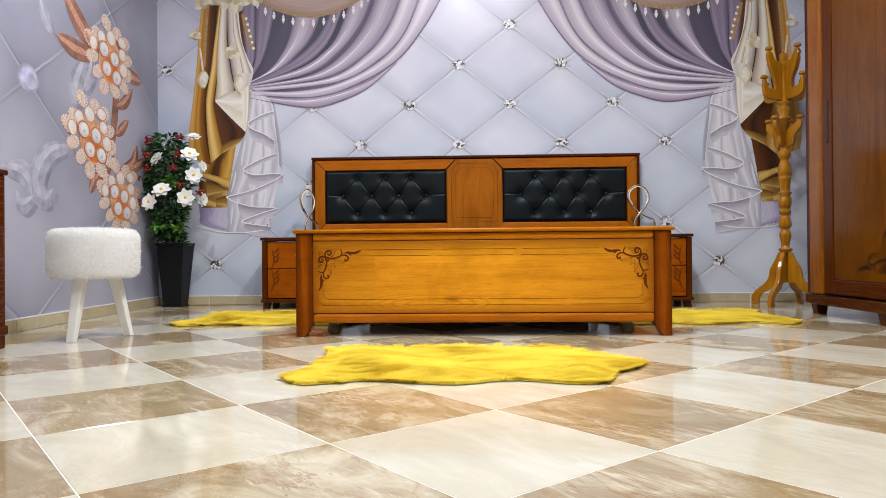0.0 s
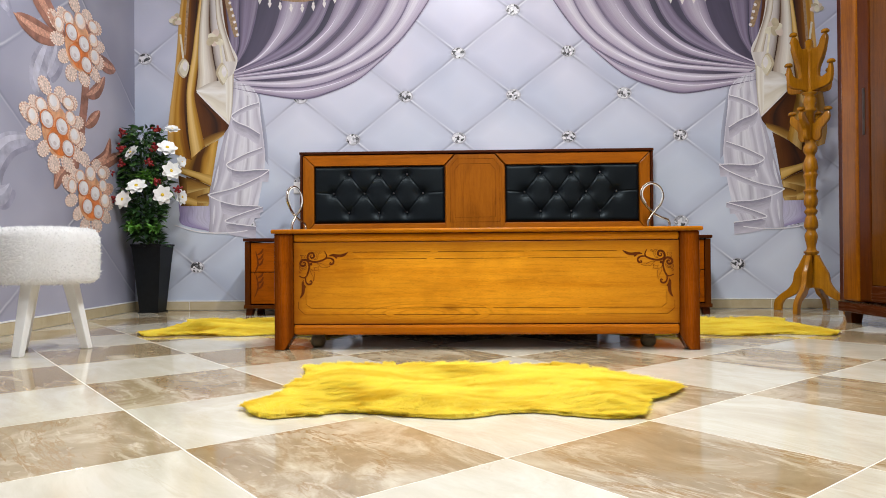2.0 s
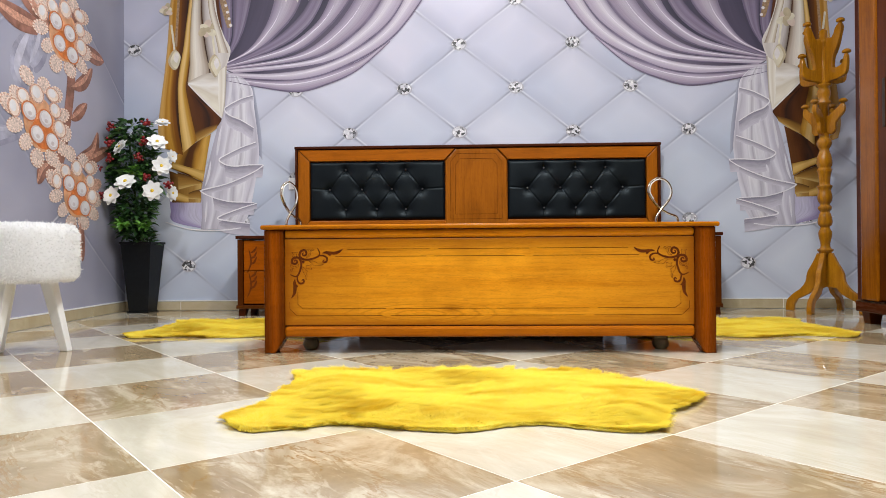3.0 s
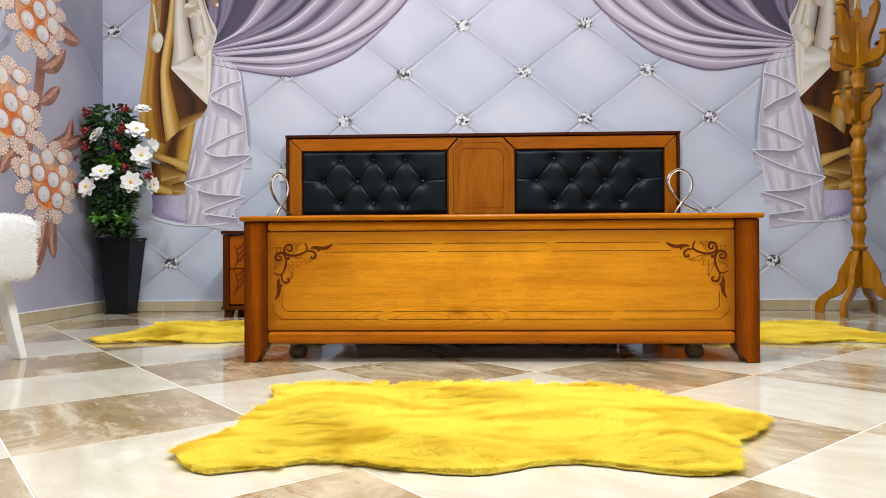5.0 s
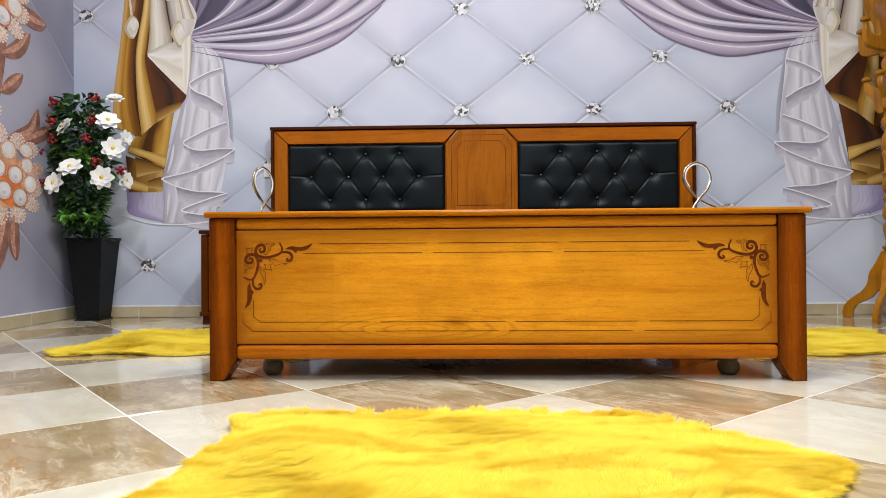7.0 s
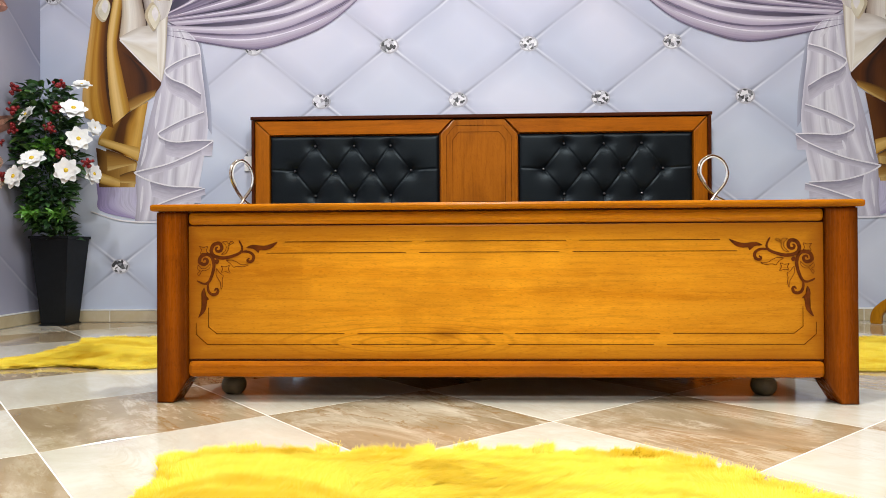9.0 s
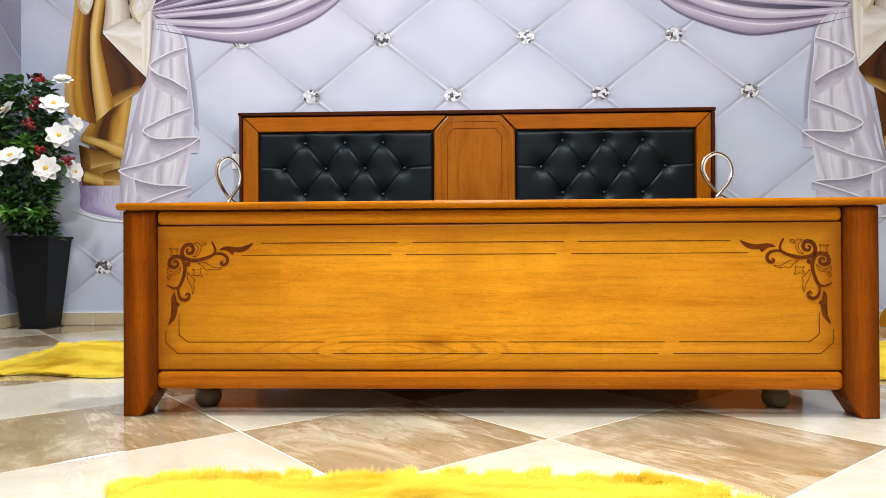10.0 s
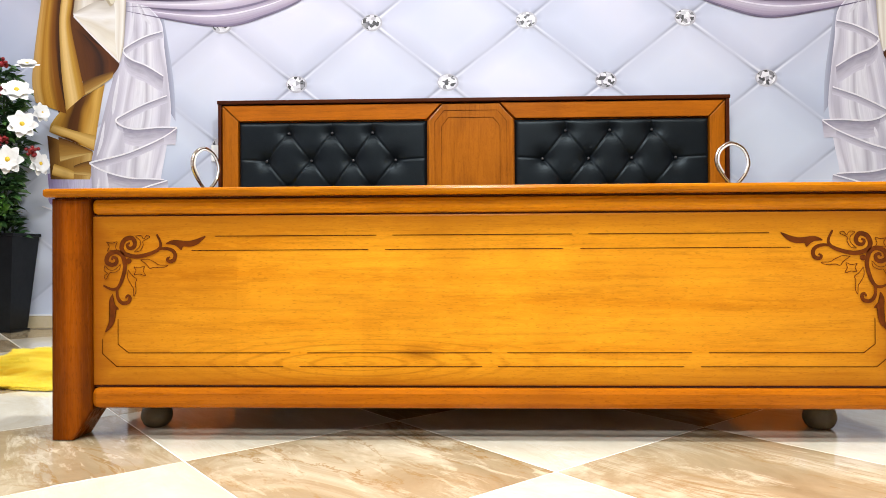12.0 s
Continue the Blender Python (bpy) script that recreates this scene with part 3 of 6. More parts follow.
def loft(name, a, b, layer, material, parent, place=on_back, across=16, per=8, label=""):
    """A printed cloth between two edges; u runs across, v along."""
    n = 48
    layer = lift(layer)
    def even(pts):
        s = smooth_line(pts, per)
        out = []
        for i in range(n + 1):
            f = i * (len(s) - 1) / n
            k = min(int(f), len(s) - 2)
            out.append(tuple(p + (q - p) * (f - k) for p, q in zip(s[k], s[k + 1])))
        return out
    ea, eb = even(a), even(b)
    bm = bmesh.new()
    uv = bm.loops.layers.uv.new("UVMap")
    grid = [[bm.verts.new(place(p[0] + (q[0] - p[0]) * j / across, p[1] + (q[1] - p[1]) * j / across, layer)) for j in range(across + 1)] for p, q in zip(ea, eb)]
    for i in range(n):
        for j in range(across):
            f = bm.faces.new((grid[i][j], grid[i][j + 1], grid[i + 1][j + 1], grid[i + 1][j]))
            for l, (di, dj) in zip(f.loops, ((0, 0), (0, 1), (1, 1), (1, 0))):
                l[uv].uv = ((j + dj) / across, (i + di) / n)
    return part(name, bm, material, parent, label)


# printed crystal buttons of the quilting
for row in range(-4, 6):
    z = Q_Z0 + row * Q_ROW
    for col in range(-4, 5):
        u = col + (0.5 if row % 2 else 0.0)
        x = Q_X0 + u * (Q_RIGHT if u > 0 else Q_LEFT)
        if not (-2.225 < x < 2.7 and 0.12 < z < CEIL_Z - 0.1):
            continue
        rim = flat("printed_button", oval(x, z, 0.052, 0.042), 0.1, BUTTON_RIM, wall_n)
        flat("printed_crystal", oval(x - 0.002, z + 0.002, 0.045, 0.036), 1.0, CRYSTAL, rim)


def mirror(pts, on):
    return [(0.455 - x, z) for x, z in pts] if on else pts


SHEER_DEEP = print_fabric("print_sheer_deep", [
    (0.0, (0.045, 0.041, 0.068)), (0.3, (0.090, 0.077, 0.126)), (0.55, (0.050, 0.045, 0.077)), (0.8, (0.144, 0.122, 0.180)), (1.0, (0.216, 0.180, 0.261))], 1.0, 0.05, 1.2, 0.5, 0.3)
SHEER_MID = print_fabric("print_sheer_mid", [
    (0.0, (0.115, 0.094, 0.151)), (0.3, (0.259, 0.216, 0.317)), (0.6, (0.216, 0.176, 0.266)), (0.85, (0.302, 0.259, 0.353)), (1.0, (0.144, 0.115, 0.180))], 1.0, 0.06, 1.2, 0.5, 0.35)
SHEER_LIGHT = print_fabric("print_sheer_light", [
    (0.0, (0.234, 0.195, 0.281)), (0.22, (0.429, 0.374, 0.491)), (0.45, (0.546, 0.499, 0.593)), (0.7, (0.421, 0.359, 0.468)), (0.88, (0.328, 0.273, 0.374)), (1.0, (0.172, 0.140, 0.211))], 1.0, 0.06, 1.2, 0.5, 0.4)
SHEER_PALE = print_fabric("print_sheer_pale", [
    (0.0, (0.299, 0.255, 0.352)), (0.18, (0.598, 0.554, 0.651)), (0.40, (0.704, 0.669, 0.739)), (0.62, (0.546, 0.484, 0.598)), (0.85, (0.458, 0.396, 0.510)), (1.0, (0.282, 0.238, 0.334))], 1.0, 0.06, 1.2, 0.5, 0.35)
FLOUNCE = print_fabric("print_flounce_shade", [
    (0.0, (0.25, 0.235, 0.30)), (0.30, (0.38, 0.36, 0.44)), (0.65, (0.52, 0.50, 0.58)), (1.0, (0.62, 0.60, 0.69))], 1.0, 0.10, 7.0, 0.5, 0.3)
GOLD_PANEL = print_fabric("print_gold_panel", [
    (0.0, (0.494, 0.302, 0.112)), (0.16, (0.627, 0.361, 0.091)), (0.36, (0.399, 0.176, 0.014)), (0.55, (0.532, 0.269, 0.035)), (0.78, (0.228, 0.080, 0.006)), (1.0, (0.123, 0.038, 0.004))], 1.0, 0.08, 1.6, 0.5, 0.3)
GOLD_PALE = print_fabric("print_gold_pale_fold", [
    (0.0, (0.333, 0.171, 0.022)), (0.2, (0.725, 0.477, 0.150)), (0.45, (0.764, 0.540, 0.225)), (0.7, (0.549, 0.306, 0.045)), (1.0, (0.255, 0.099, 0.007))], 1.0, 0.05, 1.5, 0.5, 0.2)
GOLD_FLAP = print_fabric("print_gold_flap", [
    (0.0, (0.460, 0.246, 0.035)), (0.12, (0.626, 0.369, 0.077)), (0.28, (0.405, 0.197, 0.021)), (0.42, (0.092, 0.029, 0.004)), (0.62, (0.064, 0.021, 0.004)), (0.80, (0.331, 0.156, 0.017)), (1.0, (0.478, 0.271, 0.049))], 1.0, 0.06, 1.6, 0.5, 0.25)
GOLD_HEM = print_fabric("print_gold_hem", [
    (0.0, (0.386, 0.210, 0.028)), (0.35, (0.662, 0.437, 0.140)), (0.75, (0.607, 0.378, 0.098)), (1.0, (0.313, 0.151, 0.014))], 1.0, 0.03, 1.5, 0.5, 0.2)
BROWN_FLAP = print_fabric("print_brown_flap", [
    (0.0, (0.09, 0.035, 0.008)), (0.35, (0.26, 0.125, 0.02)), (0.75, (0.36, 0.20, 0.045)), (0.93, (0.58, 0.40, 0.14)), (1.0, (0.30, 0.17, 0.04))], 1.0, 0.05, 1.5, 0.5, 0.3)
BROWN_DEEP = print_fabric("print_brown_deep", [
    (0.0, (0.115, 0.037, 0.006)), (0.35, (0.079, 0.024, 0.006)), (0.6, (0.025, 0.010, 0.006)), (0.8, (0.108, 0.031, 0.006)), (1.0, (0.065, 0.020, 0.005))], 1.0, 0.09, 2.0, 0.5, 0.3)
CREAM_FOLD = print_fabric("print_cream_fold", [
    (0.0, (0.28, 0.21, 0.13)), (0.12, (0.62, 0.54, 0.42)), (0.34, (0.82, 0.78, 0.70)), (0.6, (0.72, 0.66, 0.58)), (0.85, (0.46, 0.38, 0.31)), (1.0, (0.24, 0.17, 0.12))], 1.0, 0.05, 1.6, 0.5, 0.25)
CREAM_GREY = print_fabric("print_cream_greyed", [
    (0.0, (0.22, 0.17, 0.14)), (0.2, (0.55, 0.50, 0.48)), (0.5, (0.74, 0.70, 0.67)), (0.8, (0.60, 0.55, 0.52)), (1.0, (0.78, 0.75, 0.70))], 1.0, 0.05, 1.6, 0.5, 0.25)
CREAM_TURN = print_fabric("print_cream_turned_hem", [
    (0.0, (0.50, 0.44, 0.37)), (0.18, (0.70, 0.66, 0.60)), (0.4, (0.84, 0.82, 0.79)), (0.65, (0.66, 0.60, 0.49)), (0.9, (0.80, 0.76, 0.66)), (1.0, (0.70, 0.64, 0.52))], 1.0, 0.10, 2.2, 0.5, 0.1)


def curtain(right):
    m = lambda *pts: mirror(list(pts), right)
    put = wall_n
    flap = BROWN_DEEP if right else GOLD_FLAP
    # deep shade behind the sheers, then the great swag fold by fold
    loft("printed_swag", m((-1.674, 2.478), (-1.649, 2.221), (-1.625, 1.963), (-1.601, 1.749), (-1.602, 1.663)),
         m((-0.133, 2.439), (-0.288, 2.104), (-0.468, 1.854), (-0.725, 1.655), (-1.068, 1.525), (-1.369, 1.539), (-1.559, 1.620)), 2.2, SHEER_DEEP, put, label="lilac swag printed on wallpaper")
    for a, b, tone in (
            (((-1.648, 2.435), (-1.624, 2.092), (-1.600, 1.834), (-1.647, 1.663)), ((-1.527, 2.432), (-1.538, 2.090), (-1.548, 1.833), (-1.630, 1.654)), SHEER_MID),
            ((((-1.527, 2.432), (-1.529, 2.089), (-1.535, 1.833), (-1.612, 1.680))), (((-1.371, 2.428), (-1.404, 2.129), (-1.479, 1.853), (-1.604, 1.662))), SHEER_MID),
            ((((-1.182, 2.423), (-1.253, 2.062), (-1.332, 1.880), (-1.445, 1.754), (-1.608, 1.671))), (((-0.967, 2.418), (-1.081, 2.058), (-1.220, 1.878), (-1.376, 1.757), (-1.595, 1.662))), SHEER_LIGHT),
            ((((-0.873, 2.415), (-1.013, 2.078), (-1.143, 1.919), (-1.316, 1.794), (-1.591, 1.666))), (((-0.796, 2.413), (-0.944, 2.034), (-1.083, 1.866), (-1.273, 1.759), (-1.582, 1.653))), SHEER_MID),
            ((((-0.762, 2.412), (-0.893, 2.041), (-1.023, 1.882), (-1.217, 1.767), (-1.587, 1.662))), (((-0.600, 2.408), (-0.721, 2.114), (-0.894, 1.896), (-1.131, 1.739), (-1.578, 1.649))), SHEER_LIGHT),
            ((((-0.583, 2.408), (-0.687, 2.113), (-0.869, 1.875), (-1.118, 1.722), (-1.582, 1.649))), (((-0.387, 2.403), (-0.509, 2.100), (-0.698, 1.867), (-1.003, 1.703), (-1.574, 1.632))), SHEER_LIGHT),
            ((((-0.396, 2.403), (-0.509, 2.092), (-0.689, 1.867), (-0.990, 1.694), (-1.574, 1.636))), (((-0.243, 2.399), (-0.390, 2.043), (-0.587, 1.831), (-0.913, 1.667), (-1.520, 1.610))), SHEER_PALE),
            ((((-0.260, 2.400), (-0.399, 2.039), (-0.587, 1.822), (-0.905, 1.658), (-1.240, 1.605), (-1.574, 1.615))), (((-0.057, 2.395), (-0.246, 2.077), (-0.451, 1.828), (-0.725, 1.664), (-1.068, 1.559), (-1.583, 1.585))), SHEER_PALE),
            ((((-0.451, 1.836), (-0.623, 1.704), (-0.854, 1.611), (-1.111, 1.560), (-1.326, 1.556), (-1.604, 1.594))), (((-0.460, 1.803), (-0.683, 1.616), (-0.897, 1.522), (-1.090, 1.479), (-1.348, 1.513), (-1.609, 1.568))), SHEER_LIGHT)):
        loft("printed_swag_fold", m(*a), m(*b), 3.2, tone, put)
        # a dark crease beside each fold, and on the lit folds a thin gleam
        stroke("printed_crease", m(*b), 0.011, 4.3, SWAG_CREASE, put, taper=0.92)
        if tone is not SHEER_MID:
            fa, fb = smooth_line(a, 4), smooth_line(b, 4)
            run = [(pa[0] + (pb[0] - pa[0]) * 0.36, pa[1] + (pb[1] - pa[1]) * 0.36) for pa, pb in zip(fa, fb)]
            stroke("printed_gleam", m(*run[len(run) // 4::2]), 0.008, 4.4, SWAG_GLEAM, put, taper=0.95)
    # valance with a beaded fringe
    low = m((-1.579, 2.39), (-1.45, 2.267), (-1.278, 2.195), (-1.085, 2.169), (-0.892, 2.212), (-0.72, 2.301), (-0.625, 2.409))
    loft("printed_valance", m((-1.576, 2.862), (-1.447, 2.836), (-1.274, 2.81), (-1.081, 2.796), (-0.887, 2.808), (-0.716, 2.829), (-0.622, 2.843)), low, 5, ROSE_VALANCE, put, label="rose valance printed on wallpaper")
    stroke("printed_braid", low, 0.024, 6, TRIM, put)
    line = smooth_line(low, 5)
    for i in range(1, len(line) - 1, 2):
        x, z = line[i]
        bead = flat("printed_bead", oval(x, z - 0.036, 0.009, 0.010, n=10), 6, BEAD, put)
        flat("printed_bead_drop", [(x, z - 0.010), (x - 0.003, z - 0.04), (x - 0.014, z - 0.056), (x, z - 0.088), (x + 0.014, z - 0.056), (x + 0.003, z - 0.04)], 7, BEAD, bead)
    # violet hem and silver tail with piped frills
    loft("printed_hem", m((-1.972, 0.762), (-1.964, 0.685), (-1.947, 0.607), (-1.748, 0.558)), m((-1.655, 0.852), (-1.656, 0.767), (-1.656, 0.660), (-1.661, 0.553)), 2.0, VIOLET_HEM, put)
    loft("printed_tail_shade", m((-1.409, 1.525), (-1.389, 1.391), (-1.373, 1.252), (-1.356, 1.057)), m((-1.389, 1.519), (-1.367, 1.391), (-1.339, 1.196), (-1.331, 1.015)), 2, FOLD_SHADE, put)
    loft("printed_tail", m((-1.575, 1.606), (-1.604, 1.450), (-1.629, 1.283), (-1.672, 1.117), (-1.723, 0.923), (-1.752, 0.812), (-1.747, 0.661), (-1.757, 0.550)),
         m((-1.468, 1.582), (-1.400, 1.503), (-1.384, 1.363), (-1.367, 1.224), (-1.353, 1.057), (-1.371, 0.919), (-1.396, 0.780), (-1.423, 0.657), (-1.480, 0.556)), 3.6, SILVER_TAIL, put, label="silver frilled tail printed on wallpaper")
    frills = (((-1.395, 1.458), (-1.479, 1.434), (-1.564, 1.391), (-1.590, 1.364), (-1.553, 1.324), (-1.474, 1.290), (-1.390, 1.238)),
              ((-1.373, 1.141), (-1.486, 1.101), (-1.582, 1.055), (-1.627, 1.025), (-1.593, 0.994), (-1.525, 0.979), (-1.418, 0.986), (-1.323, 0.985)),
              ((-1.323, 0.982), (-1.390, 0.938), (-1.503, 0.887), (-1.602, 0.852), (-1.741, 0.820), (-1.749, 0.806), (-1.673, 0.769), (-1.560, 0.740), (-1.453, 0.734), (-1.388, 0.730)),
              ((-1.371, 0.725), (-1.496, 0.688), (-1.635, 0.634), (-1.592, 0.612), (-1.419, 0.589)),
              ((-1.999, 0.604), (-1.835, 0.555), (-1.636, 0.544), (-1.480, 0.560)))
    for k, a in enumerate(frills):
        # the cloth under each frill is shaded and brightens downwards
        if k < 4:
            half = a[6:] if k == 2 else a[len(a) // 2:]
            loft("printed_fold_shade", m(*half), m(*[(x * 0.94 - 0.088, z - 0.085) for x, z in half]), 4.3, FLOUNCE, put)
            head = a[1:5] if k == 2 else a[:len(a) // 2 + 1]
            loft("printed_fold_shade", m(*head), m(*[(x + 0.004, z - 0.034) for x, z in head]), 4.3, FLOUNCE, put)
        stroke("printed_piping", m(*a), 0.0085, 6, PIPING, put, taper=0.3)
    for a, w in ((((-1.535, 1.561), (-1.553, 1.449), (-1.570, 1.394)), 0.016), (((-1.502, 1.546), (-1.451, 1.489)), 0.014), (((-1.610, 1.255), (-1.632, 1.130), (-1.644, 1.047)), 0.018), (((-1.531, 1.254), (-1.514, 1.171), (-1.531, 1.101)), 0.014),
                 (((-1.684, 1.020), (-1.701, 0.922), (-1.724, 0.845)), 0.016), (((-1.565, 0.949), (-1.582, 0.893)), 0.014), (((-1.712, 0.746), (-1.726, 0.597)), 0.014)):
        stroke("printed_gleam", m(*a), w, 4.7, TAIL_GLEAM, put, taper=0.98)
    # gold drape in layers
    loft("printed_drape", m((-1.875, 2.269), (-1.886, 1.883), (-1.932, 1.623), (-1.950, 1.400), (-1.942, 1.204), (-1.916, 1.064)), m((-1.797, 2.267), (-1.834, 1.882), (-1.870, 1.622), (-1.876, 1.455), (-1.870, 1.259), (-1.865, 1.069)), 3, BROWN_DEEP, put)
    loft("printed_drape_fold", m((-1.973, 0.953), (-1.962, 0.842), (-1.956, 0.736)), m((-1.743, 0.867), (-1.746, 0.798), (-1.758, 0.734)), 2.8, BROWN_FLAP, put)
    loft("printed_drape_fold", m((-1.939, 0.813), (-1.877, 0.791), (-1.840, 0.776)), m((-1.951, 0.758), (-1.885, 0.740), (-1.840, 0.734)), 3.4, GOLD_HEM, put)
    loft("printed_drape_fold", m((-1.840, 0.801), (-1.792, 0.818), (-1.746, 0.828)), m((-1.840, 0.760), (-1.792, 0.754), (-1.749, 0.750)), 3.4, BROWN_FLAP, put)
    loft("printed_drape_fold", m((-1.916, 0.944), (-1.828, 0.913), (-1.743, 0.873)), m((-1.908, 0.821), (-1.837, 0.840), (-1.749, 0.864)), 3.9, BROWN_FLAP, put)
    loft("printed_drape_fold", m((-1.683, 1.201), (-1.706, 1.076), (-1.738, 0.875)), m((-1.893, 1.086), (-1.950, 1.014), (-1.962, 0.970)), 4.1, flap, put)
    loft("printed_drape_fold", m((-1.939, 1.009), (-1.842, 0.977), (-1.732, 0.951)), m((-1.962, 0.970), (-1.848, 0.932), (-1.738, 0.873)), 4.9, GOLD_HEM, put)
    loft("printed_drape_fold", m((-1.853, 1.499), (-1.833, 1.370), (-1.791, 1.202), (-1.780, 1.152)), m((-1.740, 1.413), (-1.615, 1.317), (-1.638, 1.250), (-1.683, 1.212)), 4.5, BROWN_DEEP, put)
    loft("printed_drape_fold", m((-1.814, 1.202), (-1.743, 1.235), (-1.638, 1.267)), m((-1.797, 1.141), (-1.723, 1.179), (-1.644, 1.234)), 5.2, BROWN_FLAP, put)
    loft("printed_drape_front", m((-1.936, 2.270), (-1.963, 2.056), (-1.978, 1.842), (-2.001, 1.625), (-2.024, 1.457), (-2.041, 1.317), (-2.047, 1.206), (-2.030, 1.116)),
         m((-1.866, 2.269), (-1.876, 2.054), (-1.887, 1.840), (-1.915, 1.623), (-1.927, 1.456), (-1.919, 1.316), (-1.905, 1.204), (-1.874, 1.058)), 5.6, GOLD_PANEL, put, label="gold drape printed on wallpaper")
    loft("printed_drape_fold", m((-1.805, 2.267), (-1.847, 1.968), (-1.869, 1.797), (-1.904, 1.595), (-1.910, 1.455), (-1.899, 1.259), (-1.876, 1.072)),
         m((-1.766, 2.266), (-1.807, 1.967), (-1.817, 1.796), (-1.844, 1.594), (-1.853, 1.505), (-1.825, 1.356), (-1.780, 1.152)), 6, GOLD_PALE, put)
    loft("printed_drape_fold", m((-1.858, 2.226), (-1.869, 1.840), (-1.880, 1.476)), m((-1.580, 2.219), (-1.576, 1.663), (-1.613, 1.330)), 2.6, BROWN_DEEP, put)
    # cream jabot and lilies
    loft("printed_jabot", m((-1.792, 2.267), (-1.816, 2.010), (-1.826, 1.796), (-1.827, 1.668), (-1.841, 1.552)), m((-1.740, 2.266), (-1.746, 2.009), (-1.722, 1.794), (-1.697, 1.665), (-1.689, 1.596)), 7, CREAM_FOLD, put, label="cream jabot printed on wallpaper")
    loft("printed_jabot", m((-1.745, 2.266), (-1.738, 2.008), (-1.717, 1.815), (-1.692, 1.665), (-1.680, 1.579)), m((-1.662, 2.264), (-1.634, 2.006), (-1.591, 1.868), (-1.545, 1.765), (-1.576, 1.654)), 7.3, CREAM_GREY, put)
    loft("printed_jabot_fold", m((-1.701, 2.265), (-1.694, 2.050), (-1.652, 1.878), (-1.627, 1.749)), m((-1.679, 2.264), (-1.651, 2.049), (-1.596, 1.856), (-1.558, 1.748)), 8, CREAM_FOLD, put)
    loft("printed_jabot_facet", m((-1.841, 1.552), (-1.741, 1.602), (-1.654, 1.621), (-1.571, 1.663)), m((-1.832, 1.531), (-1.742, 1.439), (-1.673, 1.374), (-1.604, 1.308)), 8.2, CREAM_TURN, put)
    loft("printed_jabot_facet", m((-1.571, 1.663), (-1.577, 1.534), (-1.586, 1.398), (-1.604, 1.308)), m((-1.636, 1.621), (-1.628, 1.535), (-1.629, 1.429), (-1.617, 1.321)), 9, CREAM_FACET, put)
    stroke("printed_jabot_hem", m((-1.836, 1.539), (-1.737, 1.435), (-1.608, 1.308)), 0.008, 9.6, BEAD, put)
    stroke("printed_cord", m((-1.874, 2.44), (-1.902, 2.098), (-1.922, 1.798)), 0.018, 7, TRIM, put)
    stroke("printed_tassel_braid", m((-1.624, 2.199), (-1.581, 2.048), (-1.552, 1.919)), 0.045, 7, TRIM, put, taper=0.5)
    for k in range(6):
        x, z = mirror([(-1.597 + 0.011 * k, 2.16 - 0.045 * k)], right)[0]
        flat("printed_bead", oval(x, z, 0.011, 0.011, n=8), 9, BEAD, put)
    for cx, cz, size in ((-1.936, 2.296) + (0.075,), (-1.857, 2.345) + (0.09,), (-1.762, 2.317) + (0.085,), (-1.667, 2.289) + (0.10,), (-1.58, 2.33) + (0.09,), (-1.511, 2.32) + (0.07,), (-1.985, 2.048) + (0.05,), (-1.704, 1.909) + (0.07,)):
        cx, cz = mirror([(cx, cz)], right)[0]
        for k in range(6):
            ang = 60 * k + cx * 900
            r = size * (0.30 + 0.22 * (k % 2))
            flat("printed_petal", oval(cx + r * math.cos(radians(ang)), cz + r * math.sin(radians(ang)), 0.50 * size, 0.36 * size, ang + 25 * (k % 3 - 1), 12), 10, (LILY, LILY_DEEP, LILY_PINK)[(k + int(cx * 50)) % 3], put)
        flat("printed_petal", oval(cx, cz, 0.30 * size, 0.2 * size, 30, 10), 10.6, LILY_DEEP, put)
    for a in (((-1.653, 1.741), (-1.697, 1.673), (-1.663, 1.596), (-1.641, 1.587), (-1.61, 1.663)), ((-1.931, 1.776), (-1.975, 1.704), (-1.949, 1.648), (-1.914, 1.643), (-1.887, 1.728))):
        flat("printed_lily", smooth_line(m(*a), 4, True), 12, LILY_DEEP, put)
        mx, mz = sum(p[0] for p in a) / len(a), sum(p[1] for p in a) / len(a)
        flat("printed_lily", smooth_line(m(*[(mx + 0.80 * (x - mx) + 0.008, mz + 0.84 * (z - mz)) for x, z in a]), 4, True), 13, LILY, put)
        flat("printed_lily", smooth_line(m(*[(mx + 0.42 * (x - mx) + 0.014, mz + 0.5 * (z - mz) + 0.018) for x, z in a]), 4, True), 14, BEAD, put)
        stroke("printed_lily_stem", m(a[0], (a[0][0] - 0.01, a[0][1] + 0.09), (a[0][0] - 0.02, a[0][1] + 0.17)), 0.014, 11, LILY, put)


curtain(False)
curtain(True)


